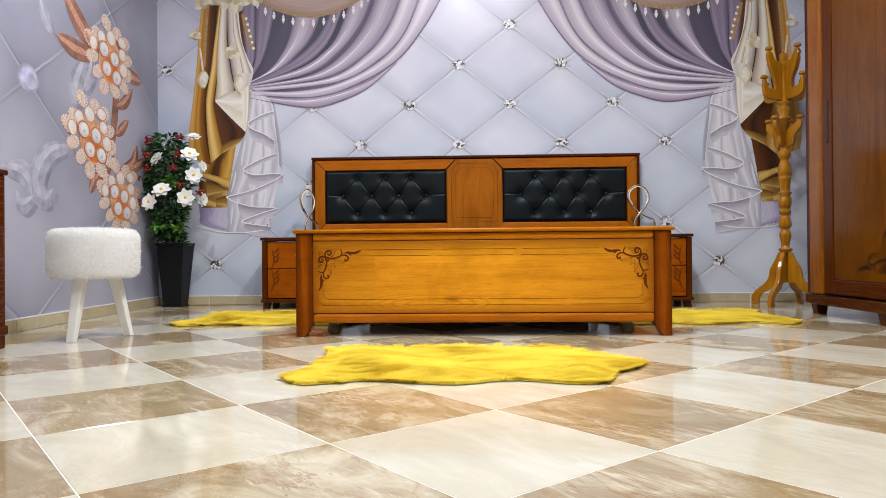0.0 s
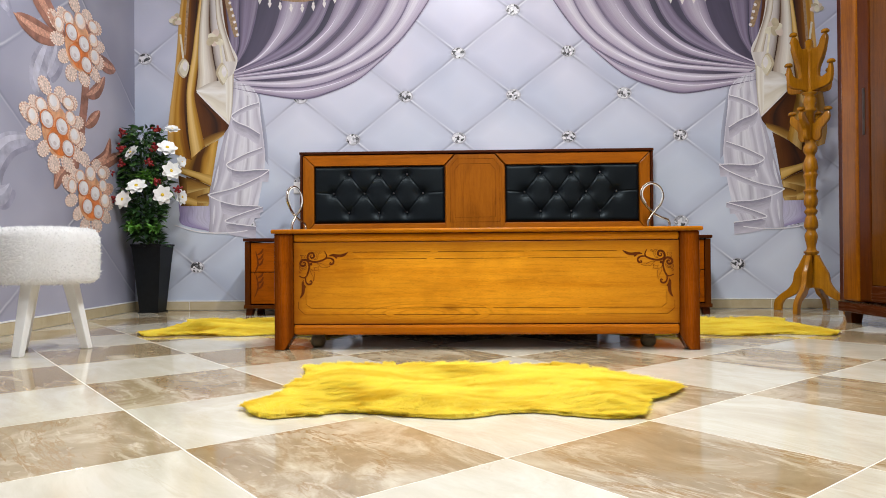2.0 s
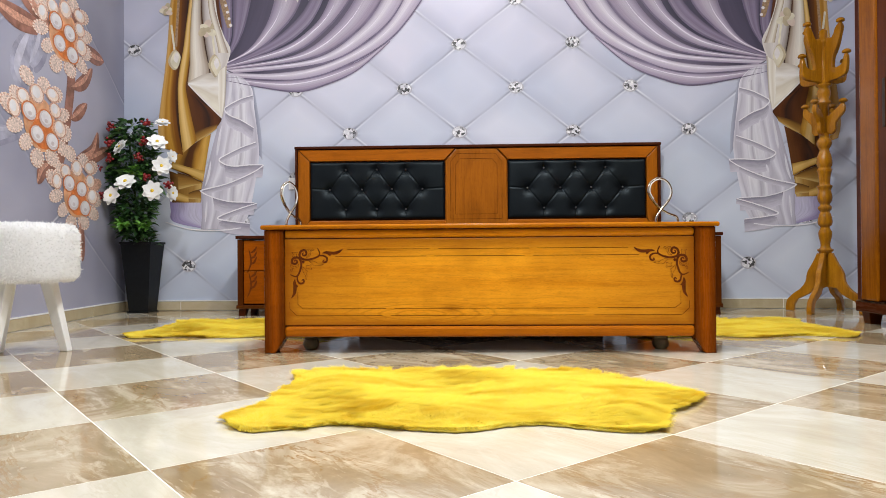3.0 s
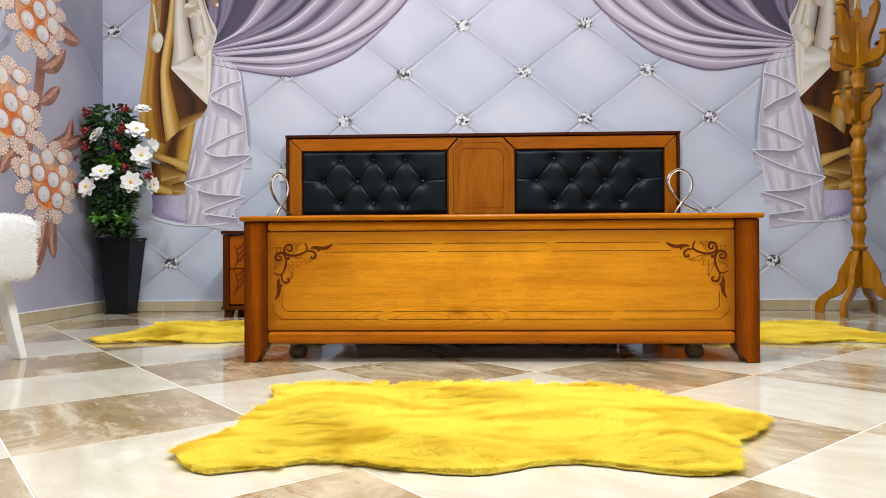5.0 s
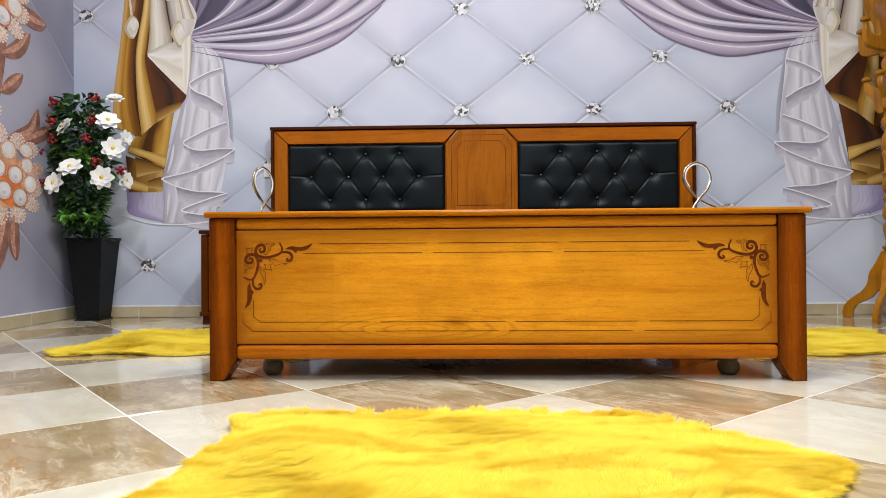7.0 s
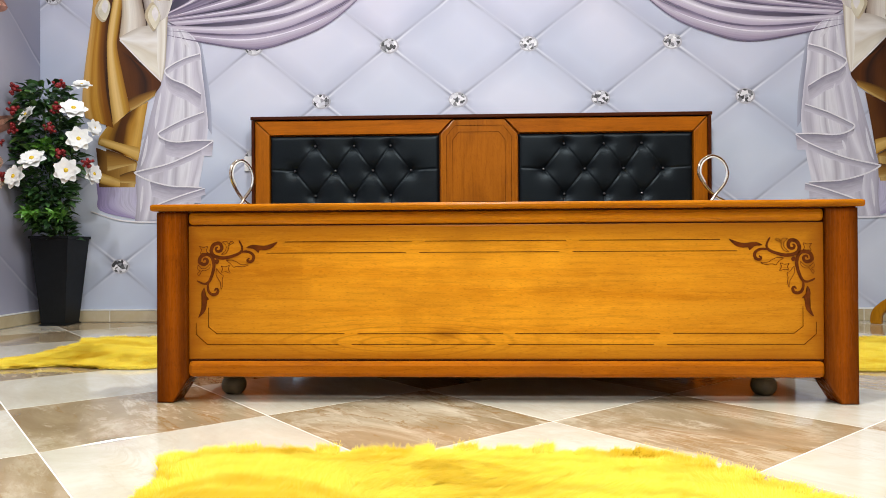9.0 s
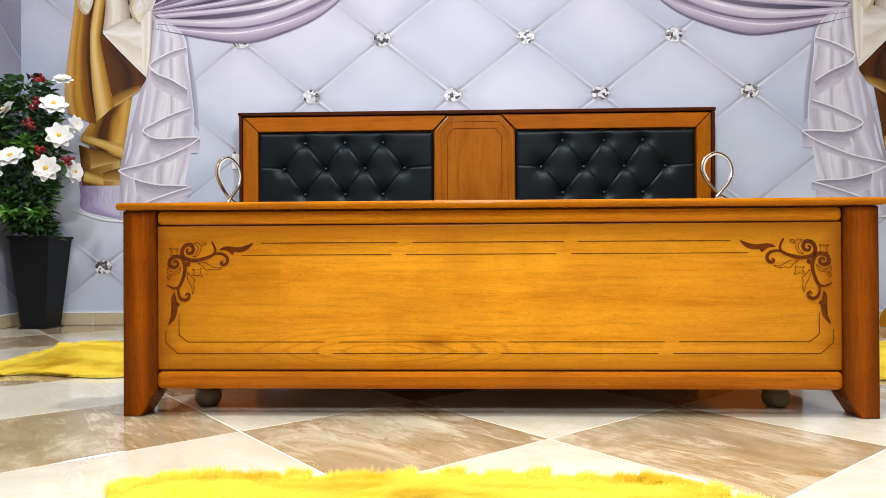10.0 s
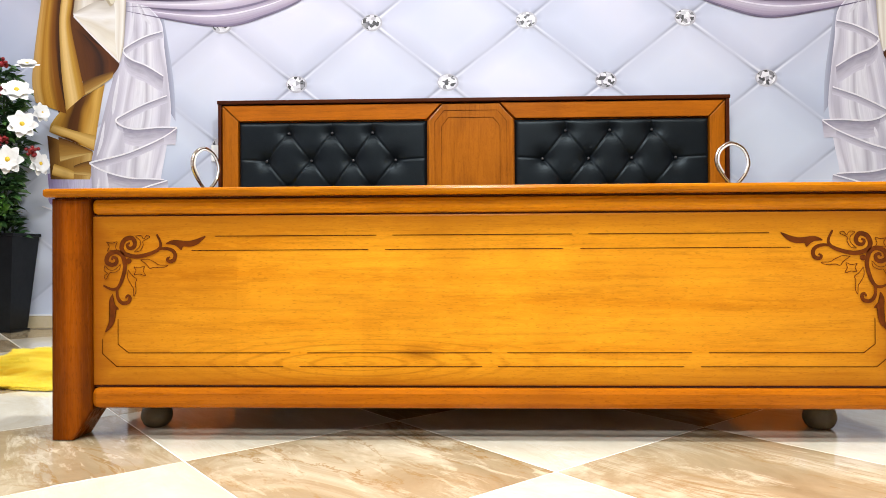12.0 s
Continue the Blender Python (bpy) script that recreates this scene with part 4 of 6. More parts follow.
# jewelled flower branch printed on the side wall
def jewel_flower(cx, cz, turn, size):
    """Pearls on coral enamel amid scalloped lace; the wall runs away from the eye, so the print is drawn wide."""
    c, s = math.cos(radians(turn)), math.sin(radians(turn))

    def at(x, y):
        x, y = x * c - y * s, x * s + y * c
        return cx - 0.0070 * size * x, cz - 0.0037 * size * y

    def drop(x, y, rx, ry, n=14, lean=0.0):
        cl, sl = math.cos(radians(lean)), math.sin(radians(lean))
        ring = [(rx * math.cos(2 * math.pi * k / n), ry * math.sin(2 * math.pi * k / n)) for k in range(n)]
        return [at(x + p * cl - q * sl, y + p * sl + q * cl) for p, q in ring]

    base = flat("printed_flower", drop(0, 8, 22, 40, 24), 3.4, CORAL, wall_w, on_left, "coral and pearl flower printed on wallpaper")
    flat("printed_enamel", drop(2, 22, 15, 22, 18), 4.3, CORAL_DEEP, base, on_left)
    for k, (x, y, rx, ry, lean) in enumerate(((-13, -55, 9, 13, -12), (9, -50, 9, 12, 8), (25, -42, 10, 13, 25), (-37, -8, 11, 15, -30), (-27, -24, 9, 12, -25), (33, -14, 9, 13, 40), (36, 12, 9, 13, 10),
                                              (29, 36, 10, 14, -35), (13, 54, 10, 13, -12), (-8, 58, 9, 14, 6), (-21, 38, 8, 13, 22), (-33, 18, 9, 12, 35))):
        petal = flat("printed_lace_petal", drop(x, y, rx, ry, 16, lean), 2 + 0.1 * (k % 3), LACE_RIM, base, on_left)
        flat("printed_lace", drop(x, y, rx * 0.80, ry * 0.82, 14, lean), 2.9, LACE, petal, on_left)
        bm = bmesh.new()
        level = lift(3.0)
        for px, pz in drop(x, y, rx * 0.93, ry * 0.93, 15, lean):
            bm.faces.new([bm.verts.new(on_left(u, v, level)) for u, v in oval(px, pz, 0.010 * size, 0.0055 * size, 0, 7)])
        part("printed_bead_ring", bm, LACE_BEAD, petal)
    for x, y, rx, ry in ((-33, -5, 6, 11), (-20, -24, 7, 10), (20, -40, 8, 9), (27, 8, 8, 12), (22, -18, 7, 10), (-2, -34, 8, 12)):
        flat("printed_pearl_rim", drop(x, y, rx + 2, ry + 2), 4.6, LACE_RIM, base, on_left)
        flat("printed_pearl", drop(x, y, rx, ry), 5.5, LACE_BEAD, base, on_left)
        flat("printed_pearl_gleam", drop(x - 1, y - 2, rx * 0.66, ry * 0.7, 12), 6.4, PEARL, base, on_left)
    for x, y in ((-14, -6), (7, -1), (-6, 24), (14, 30)):
        flat("printed_pearl_rim", drop(x, y, 10.5, 14.5), 6.0, PEARL_RIM, base, on_left)
        flat("printed_pearl", drop(x, y, 8.6, 12.4), 7.0, PEARL_SHADE, base, on_left)
        flat("printed_pearl_gleam", drop(x + 0.5, y - 1.5, 6.8, 9.4, 12), 8.0, PEARL, base, on_left)
        flat("printed_pearl_gleam", drop(x, y + 3, 2.4, 3.2, 10), 9.0, PEARL_SHADE, base, on_left)


def leaf_print(points, width, layer=1.6):
    width *= 1.0
    leaf = stroke("printed_leaf", points, width, layer, TWIG, wall_w, on_left, taper=0.97)
    stroke("printed_leaf_gleam", [(a + 0.012, b + 0.004) for a, b in points], width * 0.35, layer + 1, TWIG_LIGHT, leaf, on_left, taper=0.97)


stroke("printed_twig", [(0.624, 1.863), (0.678, 1.509), (0.714, 1.259), (0.811, 0.932), (0.959, 0.809)], 0.085, 1.5, TWIG, wall_w, on_left)
for pts, w in (([(0.893, 1.617), (1.151, 1.762), (1.324, 1.896)], 0.15), ([(0.935, 1.608), (1.186, 1.591), (1.397, 1.61)], 0.12), ([(0.603, 1.642), (0.43, 1.617), (0.291, 1.621)], 0.10),
               ([(0.68, 1.359), (0.546, 1.426), (0.44, 1.536)], 0.09), ([(0.691, 1.17), (0.599, 1.232), (0.505, 1.303)], 0.08), ([(0.636, 0.953), (0.437, 1.017), (0.372, 1.153)], 0.10),
               ([(0.611, 0.918), (0.393, 1.003), (0.183, 1.083)], 0.08), ([(0.915, 0.884), (0.986, 0.841), (1.029, 0.761)], 0.09), ([(0.64, 0.573), (0.701, 0.425), (0.768, 0.249)], 0.13), ([(0.578, 0.576), (0.59, 0.456), (0.565, 0.343)], 0.10)):
    leaf_print(pts, w)
fl = [(0.763, 1.665), (1.012, 1.116), (0.631, 0.774)]
for (cx, cz), turn, size in zip(fl, (5, -4, 2), (1.0, 1.0, 0.96)):
    jewel_flower(cx, cz, turn, size)
# large printed button and embossed scrolls
bx, bz = (1.665, 1.302)
rim = flat("printed_button", oval(bx, bz, 0.095, 0.072), 1, SCROLL, wall_w, on_left)
flat("printed_crystal", oval(bx, bz, 0.078, 0.058), 2, BLUE_BUTTON, rim, on_left)
for pts, w in (([(1.075, 1.565), (1.155, 1.442), (1.202, 1.331), (1.17, 1.255)], 0.16), ([(1.236, 1.005), (1.448, 0.954), (1.577, 0.839), (1.589, 0.733), (1.505, 0.688), (1.427, 0.738)], 0.15),
               ([(1.63, 0.691), (1.66, 0.77), (1.737, 0.814), (1.878, 0.807)], 0.13), ([(1.549, 1.764), (1.507, 1.672), (1.442, 1.608)], 0.09), ([(0.986, 1.608), (1.021, 1.494), (1.091, 1.373)], 0.10), ([(1.61, 0.687), (1.719, 0.643), (1.765, 0.702)], 0.10)):
    stroke("printed_scroll_shade", [(a - 0.035, b - 0.022) for a, b in pts], w * 0.9, 0.3, SCROLL_DARK, wall_w, on_left, taper=0.85)
    stroke("printed_scroll", pts, w, 0.9, SCROLL, wall_w, on_left, taper=0.8)
    stroke("printed_scroll_edge", [(a + 0.014, b + 0.012) for a, b in pts], w * 0.34, 1.8, SCROLL_LIGHT, wall_w, on_left, taper=0.9)


# ---- the bed ----
FX0, FX1, FY = -0.716, 0.983, 3.204      # outer faces and front of the footboard
FC = (FX0 + FX1) / 2
bed = thing("bed", "honey and cherry wooden bed with inlaid footboard and tufted leather headboard", "bed", (FC, FY, 0))
HALF = (FX1 - FX0) / 2


def foot_post(side):
    out = HALF
    pts = [(-out, 0.0), (-out + 0.04, 0.0), (-out + 0.079, 0.060), (-out + 0.076, 0.470), (-out, 0.470)]
    pts = [(x * side, z) for x, z in pts]
    return part("post", prism(pts, 0.075, 0.005), wood_frame_z, bed, "dark cherry corner post with a slanted foot")


def bed_board(name, x0, x1, y0, y1, z0, z1, material, bevel=0.004, label="", parent=None):
    return part(name, box(x0, x1, y0, y1, z0, z1, bevel), material, parent or bed, label)


foot_post(-1)
foot_post(1).matrix_basis = Matrix.Identity(4)
bed_board("foot_cap", -HALF - 0.012, HALF + 0.012, -0.012, 0.095, 0.472, 0.489, wood_cap, 0.006, "rounded honey-brown top rail")
inner = HALF - 0.077
bed_board("cap_shadow_gap", -HALF + 0.004, HALF - 0.004, 0.006, 0.07, 0.4695, 0.4725, wood_dark, 0)
bed_board("upper_rail", -inner, inner, 0.004, 0.06, 0.438, 0.470, wood_rail, 0.010)
bed_board("rail_gap", -inner, inner, 0.012, 0.05, 0.4345, 0.4385, wood_dark, 0)
panel = bed_board("foot_panel", -inner, inner, 0.009, 0.045, 0.106, 0.4355, wood_panel, 0.003, "honey-coloured veneer panel with inlaid corners")
bed_board("rail_gap", -inner, inner, 0.012, 0.05, 0.102, 0.106, wood_dark, 0)
bed_board("lower_rail", -inner, inner, 0.002, 0.06, 0.062, 0.1025, wood_rail_low, 0.011)


def on_panel(x, z, layer):
    return (x - FC, 0.009 - 0.0012 * layer, z)


def inlay_line(pts, parent=panel, w=0.0015):
    p = [Vector(q) for q in pts]
    bm = bmesh.new()
    for a, b in zip(p, p[1:]):
        d = (b - a).normalized()
        n = Vector((-d.y, d.x)) * w / 2
        bm.faces.new([bm.verts.new(on_panel(v.x, v.y, 1)) for v in (a - n - d * w / 2, b - n + d * w / 2, b + n + d * w / 2, a + n - d * w / 2)])
    part("inlay_line", bm, groove, parent)


for zz, xs in ((0.3955, ((-0.396, -0.084), (-0.051, 0.291), (0.323, 0.66))), (0.368, ((-0.442, -0.099), (-0.065, 0.274), (0.308, 0.70)))):
    for a, b in xs:
        inlay_line([(a, zz), (b, zz)])
for zz, xs in ((0.143, ((-0.591, -0.265), (-0.232, 0.118), (0.15, 0.50), (0.533, 0.858))), (0.1695, ((-0.567, -0.251), (-0.217, 0.137), (0.168, 0.515), (0.548, 0.834)))):
    for a, b in xs:
        inlay_line([(a, zz), (b, zz)])
for s in (1, -1):
    fx = lambda x: FC + s * (x - FC)
    inlay_line([(fx(-0.591), 0.143), (fx(-0.619), 0.168), (fx(-0.619), 0.196)])
    inlay_line([(fx(-0.567), 0.1695), (fx(-0.588), 0.186), (fx(-0.588), 0.234)])


def ornament(parent, place, unit, name="corner_inlay", tone=inlay):
    """Scrolling leaf inlay, symmetric about its diagonal; x runs right and y down, from the corner."""
    filled = [[(112, 20), (126, 13), (151, 15), (166, 12), (184, 6), (171, 20), (156, 25), (143, 25), (140, 31), (128, 22)]]
    thick = [([(48, 18), (43, 21), (46, 27), (54, 26), (57, 18), (51, 9), (38, 13), (33, 27), (41, 38), (61, 42), (84, 37), (100, 29), (103, 18), (96, 3)], 8.2),
             ([(90, 33), (106, 28), (121, 30), (129, 38), (127, 48), (119, 51), (115, 47), (120, 43)], 6.8)]
    thin = [[(56, 34), (66, 32), (72, 22), (72, 15), (84, 8), (78, 5), (73, 11), (68, 5), (59, 6), (63, 10), (67, 15), (66, 24), (56, 34)],
            [(67, 48), (81, 47), (94, 53), (101, 57), (116, 58), (106, 62), (92, 61), (84, 63), (78, 56), (67, 48)]]
    for swap in (False, True):
        sw = (lambda p: [(y - 3, 0.942 * x + 2.7) for x, y in p]) if swap else (lambda p: p)
        at = lambda x, y, layer: place(x * unit, -y * unit, layer)
        for f in filled:
            bm = bmesh.new()
            bm.faces.new([bm.verts.new(at(x, y, 1)) for x, y in smooth_line(sw(f), 4, True)])
            bmesh.ops.triangulate(bm, faces=bm.faces)
            part(name, bm, tone, parent)
        for k, (f, w) in enumerate(thick):
            stroke(name, sw(f), w, 1 + 0.12 * k, tone, parent, at, 0.6)
        for f in thin:
            stroke(name, sw(f), 1.3, 1.5, tone, parent, at)
    bm = bmesh.new()
    bm.faces.new([bm.verts.new(at(x, y, 1.8)) for x, y in oval(46, 50, 5.2, 5.2, n=14)])
    part(name, bm, tone, parent)
    for sq in ([(6, 16), (16, 18), (25, 16), (22, 25), (26, 33), (16, 31), (8, 32), (11, 24)], [(55, 60), (65, 62), (74, 59), (72, 67), (76, 76), (66, 73), (56, 74), (59, 67)]):
        stroke(name, sq + [sq[0]], 1.3, 1.4, tone, parent, at)


ornament(panel, lambda x, z, l: on_panel(-0.617 + x, 0.403 + z, l), 0.00110)
ornament(panel, lambda x, z, l: on_panel(2 * FC + 0.617 - x, 0.403 + z, l), 0.00110)

# headboard, wider than the bed itself
HY = 5.103 - FY
HX0, HX1, HZ = -1.080 - FC, 1.304 - FC, 1.083
HC = (HX0 + HX1) / 2
bed_board("head_back", HX0 + 0.005, HX1 - 0.005, HY + 0.03, HY + 0.085, 0.42, HZ - 0.012, wood_head, 0.004)
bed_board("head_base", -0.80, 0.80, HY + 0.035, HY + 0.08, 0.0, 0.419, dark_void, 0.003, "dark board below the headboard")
bed_board("head_cap", HX0 - 0.004, HX1 + 0.004, HY - 0.012, HY + 0.09, HZ - 0.014, HZ + 0.004, wood_dark, 0.004, "dark moulded top edge")
for s in (-1, 1):
    e = HC + s * (HX1 - HX0) / 2
    bed_board("head_edge", min(e, e - s * 0.016), max(e, e - s * 0.016), HY - 0.008, HY + 0.088, 0.42, HZ - 0.015, wood_dark, 0.003)
LEATHER = [(-0.984 - FC, -0.092 - FC), (0.318 - FC, 1.214 - FC)]
LZ0, LZ1 = 0.602, 0.986
mid0, mid1 = -0.085 - FC, 0.311 - FC


def head_piece(outline, material, name="head_frame"):
    return part(name, prism(outline, 0.03, 0.004), material, bed, at=pose(0, HY, 0))


TOPZ = HZ - 0.018
g = 0.0025
for s, (l0, l1) in zip((-1, 1), LEATHER):
    mx = lambda x: x
    if s < 0:
        xo, xi, xa = HX0 + 0.018, l0, l1
        head_piece([(xo + g, TOPZ), (xi + g, LZ1 + 0.004), (xa - 0.004, LZ1 + 0.004), (xa + 0.068, TOPZ)], wood_head)
        head_piece([(xo, TOPZ - g), (xo, 0.50), (xi - 0.002, LZ0 - 0.004), (xi - 0.002, LZ1 + 0.003)], wood_head_z)
        head_piece([(xo + g, 0.50), (xi, LZ0 - 0.006), (xa - 0.004, LZ0 - 0.006), (xa + 0.06, 0.50)], wood_head)
    else:
        xo, xi, xa = HX1 - 0.018, l1, l0
        head_piece([(xa - 0.068, TOPZ), (xa + 0.004, LZ1 + 0.004), (xi - g, LZ1 + 0.004), (xo - g, TOPZ)], wood_head)
        head_piece([(xi + 0.002, LZ1 + 0.003), (xi + 0.002, LZ0 - 0.004), (xo, 0.50), (xo, TOPZ - g)], wood_head_z)
        head_piece([(xa - 0.06, 0.50), (xa + 0.004, LZ0 - 0.006), (xi, LZ0 - 0.006), (xo - g, 0.50)], wood_head)
cut = 0.066
mid = head_piece([(mid0, LZ0 - 0.03), (mid0, LZ1), (mid0 + cut, TOPZ - 0.004), (mid1 - cut, TOPZ - 0.004), (mid1, LZ1), (mid1, LZ0 - 0.03), (mid1 - 0.05, 0.52), (mid0 + 0.05, 0.52)], wood_head_z, "head_middle_panel")
for inset in (0.03, 0.062):
    a0, a1, zt, zb = mid0 + inset, mid1 - inset, TOPZ - 0.004 - inset * 1.05, LZ0 - 0.03 + inset
    c = cut - inset * 0.42
    ring = [(a0, zb), (a0, zt - c), (a0 + c * 0.8, zt), (a1 - c * 0.8, zt), (a1, zt - c), (a1, zb), (a0, zb)]
    bm = bmesh.new()
    for p, q in zip(ring, ring[1:]):
        p, q = Vector(p), Vector(q)
        d = (q - p).normalized()
        n = Vector((-d.y, d.x)) * 0.0010
        bm.faces.new([bm.verts.new((v.x, -0.0015, v.y)) for v in (p - n, q - n, q + n, p + n)])
    part("groove_line", bm, groove, mid)


def tufted(l0, l1):
    """Buttoned leather: a padded sheet drawn in at its buttons and along the pleats between them."""
    w, h = l1 - l0, LZ1 - LZ0
    rows = [(0.86, (0.265, 0.495, 0.711)), (0.52, (0.145, 0.384, 0.607, 0.833)), (0.18, (0.265, 0.495, 0.711))]
    buttons = [(u * w, v * h) for v, us in rows for u in us]
    pleats = []
    for i, a in enumerate(buttons):
        for b in buttons[i + 1:]:
            if abs(a[1] - b[1]) > 0.05 and abs(a[1] - b[1]) < 0.2 and abs(a[0] - b[0]) < 0.14 * w:
                pleats.append((a, b))
    mids = rows[1][1]
    pleats += [((0.02 * w, 0.535 * h), (mids[0] * w, 0.52 * h)), ((mids[3] * w, 0.52 * h), (0.98 * w, 0.535 * h))]
    for u in rows[0][1]:
        pleats += [((u * w, 0.86 * h), (u * w, 0.985 * h)), ((u * w, 0.18 * h), (u * w, 0.02 * h))]
    nx, nz = 200, 86
    X, Z = np.meshgrid(np.linspace(0, w, nx + 1), np.linspace(0, h, nz + 1))
    edge = np.minimum(np.minimum(X, w - X), np.minimum(Z, h - Z))
    y = 0.024 * (1 - np.exp(-edge / 0.006))
    for bx, bz in buttons:
        r = np.hypot(X - bx, Z - bz)
        y -= 0.031 * np.exp(-(r / 0.030) ** 1.25)
    for (ax, az), (bx, bz) in pleats:
        L = math.hypot(bx - ax, bz - az)
        dx, dz = (bx - ax) / L, (bz - az) / L
        s = np.clip((X - ax) * dx + (Z - az) * dz, 0, L)
        d = np.hypot(X - ax - s * dx, Z - az - s * dz)
        y -= 0.0048 * np.exp(-(d / 0.0042) ** 2)
    y = np.maximum(y, -0.005)
    verts = np.stack([X + l0, HY + 0.022 - y, Z + LZ0], -1).reshape(-1, 3)
    idx = np.arange((nx + 1) * (nz + 1)).reshape(nz + 1, nx + 1)
    faces = np.stack([idx[:-1, :-1], idx[:-1, 1:], idx[1:, 1:], idx[1:, :-1]], -1).reshape(-1, 4)
    me = bpy.data.meshes.new("upholstery")
    me.from_pydata(verts.tolist(), [], faces.tolist())
    me.materials.append(leather)
    for p in me.polygons:
        p.use_smooth = True
    pad = new("upholstery", me)
    pad.parent = bed
    tagged(pad, "black tufted leather panel with buttons")
    for bx, bz in buttons:
        i, j = int(round(bz / h * nz)), int(round(bx / w * nx))
        bm = bmesh.new()
        bmesh.ops.create_uvsphere(bm, u_segments=12, v_segments=8, radius=0.0075)
        part("button", bm, BUTTON_LEATHER, pad, smooth=True, at=pose(bx + l0, HY + 0.0150 - y[i, j], bz + LZ0))


for l0, l1 in LEATHER:
    tufted(l0, l1)

# side rails, slats and bun feet under the bed
for s in (-1, 1):
    bed_board("side_rail", s * (HALF - 0.03) - 0.014, s * (HALF - 0.03) + 0.014, 0.07, HY + 0.03, 0.20, 0.36, wood_frame_x, 0.003)
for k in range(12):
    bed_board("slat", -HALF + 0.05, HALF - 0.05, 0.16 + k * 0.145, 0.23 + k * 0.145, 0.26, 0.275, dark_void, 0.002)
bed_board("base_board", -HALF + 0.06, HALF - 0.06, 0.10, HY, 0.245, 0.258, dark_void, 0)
for x in (-0.565, 0.81):
    prof = [(0.020, 0.0), (0.028, 0.008), (0.032, 0.022), (0.028, 0.038), (0.022, 0.044), (0.026, 0.052), (0.026, 0.25)]
    part("bun_foot", lathe(smooth_line(prof, 3), 16), stone_foot, bed, "turned pale bun foot", True, pose(x - FC, 0.125, 0))


# ---- nightstands ----
def nightstand(at):
    w, d, h = 0.50, 0.31, 0.494
    th = thing("nightstand", "red-brown wooden two-drawer nightstand with inlaid fronts beside the bed", "nightstand", at, group="nightstands")
    for s in (-1, 1):
        x = s * w / 2
        part("side_panel", box(min(x, x - s * 0.035), max(x, x - s * 0.035), 0.0, d, 0.062, h - 0.022, 0.003), wood_red_z, th)
    part("tabletop", box(-w / 2 - 0.008, w / 2 + 0.008, -0.012, d, h - 0.02, h, 0.004), wood_dark, th)
    part("back_panel", box(-w / 2 + 0.036, w / 2 - 0.036, d - 0.012, d, 0.065, h - 0.022), wood_dark, th)
    part("plinth", box(-w / 2 - 0.006, w / 2 + 0.006, -0.008, d, 0.045, 0.068, 0.003), wood_red_z, th)
    for k, (z0, z1) in enumerate(((0.075, 0.275), (0.28, 0.465))):
        dr = part("drawer", box(-w / 2 + 0.038, w / 2 - 0.038, 0.006, 0.03, z0, z1, 0.004), wood_frame_x, th)
        knob = part("knob", lathe(smooth_line([(0.004, 0.0), (0.004, 0.012), (0.011, 0.018), (0.011, 0.026), (0.002, 0.03)], 3), 14), chrome, dr, "chrome knob", True, pose(0, 0.006, (z0 + z1) / 2, 90))
        for s in (-1, 1):
            bm = bmesh.new()
            pl = lambda x, z, l: (x, 0.006 - 0.0012 * l, z)
            zc = (z0 + z1) / 2 + (-0.02 if k else 0.03)
            stroke("", [(s * 0.19, zc - 0.09), (s * 0.165, zc - 0.02), (s * 0.18, zc + 0.06)], 0.012, 1, None, None, pl, 0.8, bm)
            for q in (-1, 0, 1):
                stroke("", [(s * 0.17, zc + q * 0.035), (s * 0.145, zc + 0.015 + q * 0.035), (s * 0.13, zc + 0.045 + q * 0.03)], 0.014, 1.4 + 0.2 * q, None, None, pl, 0.9, bm)
            part("drawer_inlay", bm, inlay, dr)
    for sx in (-1, 1):
        for y in (0.03, d - 0.05):
            x = sx * (w / 2 - 0.03)
            bm = box(x - 0.024, x + 0.024, y - 0.02, y + 0.03, 0, 0.046, 0.002)
            for v in bm.verts:
                if v.co.z < 0.02:
                    v.co.x += sx * 0.010
                    v.co.x = x + (v.co.x - x) * 0.8
            part("leg", bm, wood_dark, th)
    return th


ns_left = nightstand((-1.112, 4.785, 0))
copy_thing(ns_left, pose(1.322, 4.785, 0))


# ---- ring lamps on the nightstands ----
def ring_lamp(at, turn, foot):
    th = thing("table_lamp", "slim chrome loop table lamp standing on a nightstand", "lamp", at, turn, "bedside lamps")
    part("base", lathe(smooth_line([(0.075, 0), (0.077, 0.006), (0.070, 0.012), (0.01, 0.016)], 3), 24), white_plastic, th, "round white foot", True, pose(foot * math.cos(radians(turn)), -foot * math.sin(radians(turn)), 0))
    loop = [(0.075, 0.012, 0.012), (0.118, 0.012, 0.05), (0.112, 0.010, 0.10), (0.060, 0.008, 0.122), (0.006, 0.006, 0.152), (-0.048, 0.0, 0.205), (-0.076, -0.003, 0.258), (-0.062, -0.003, 0.312), (-0.008, 0.0, 0.342),
            (0.050, 0.002, 0.318), (0.074, 0.0, 0.262), (0.056, -0.004, 0.205), (0.006, -0.006, 0.148), (-0.028, -0.004, 0.095), (-0.024, 0.0, 0.04), (0.02, 0.0, 0.014)]
    part("ring", tube(smooth_line(loop, 8), 0.0078, 10), silver_tube, th, "polished gilt-chrome loop tube", True)
    part("light_strip", tube(smooth_line([(x * 0.9, y - 0.007, 0.26 + (z - 0.26) * 0.9) for x, y, z in loop[5:12]], 8), 0.0035, 8), white_plastic, th, "white light strip", True)


ring_lamp((1.252, 4.93, 0.494), 8, 0.045)
ring_lamp((-1.075, 4.93, 0.494), 62, 0.02)


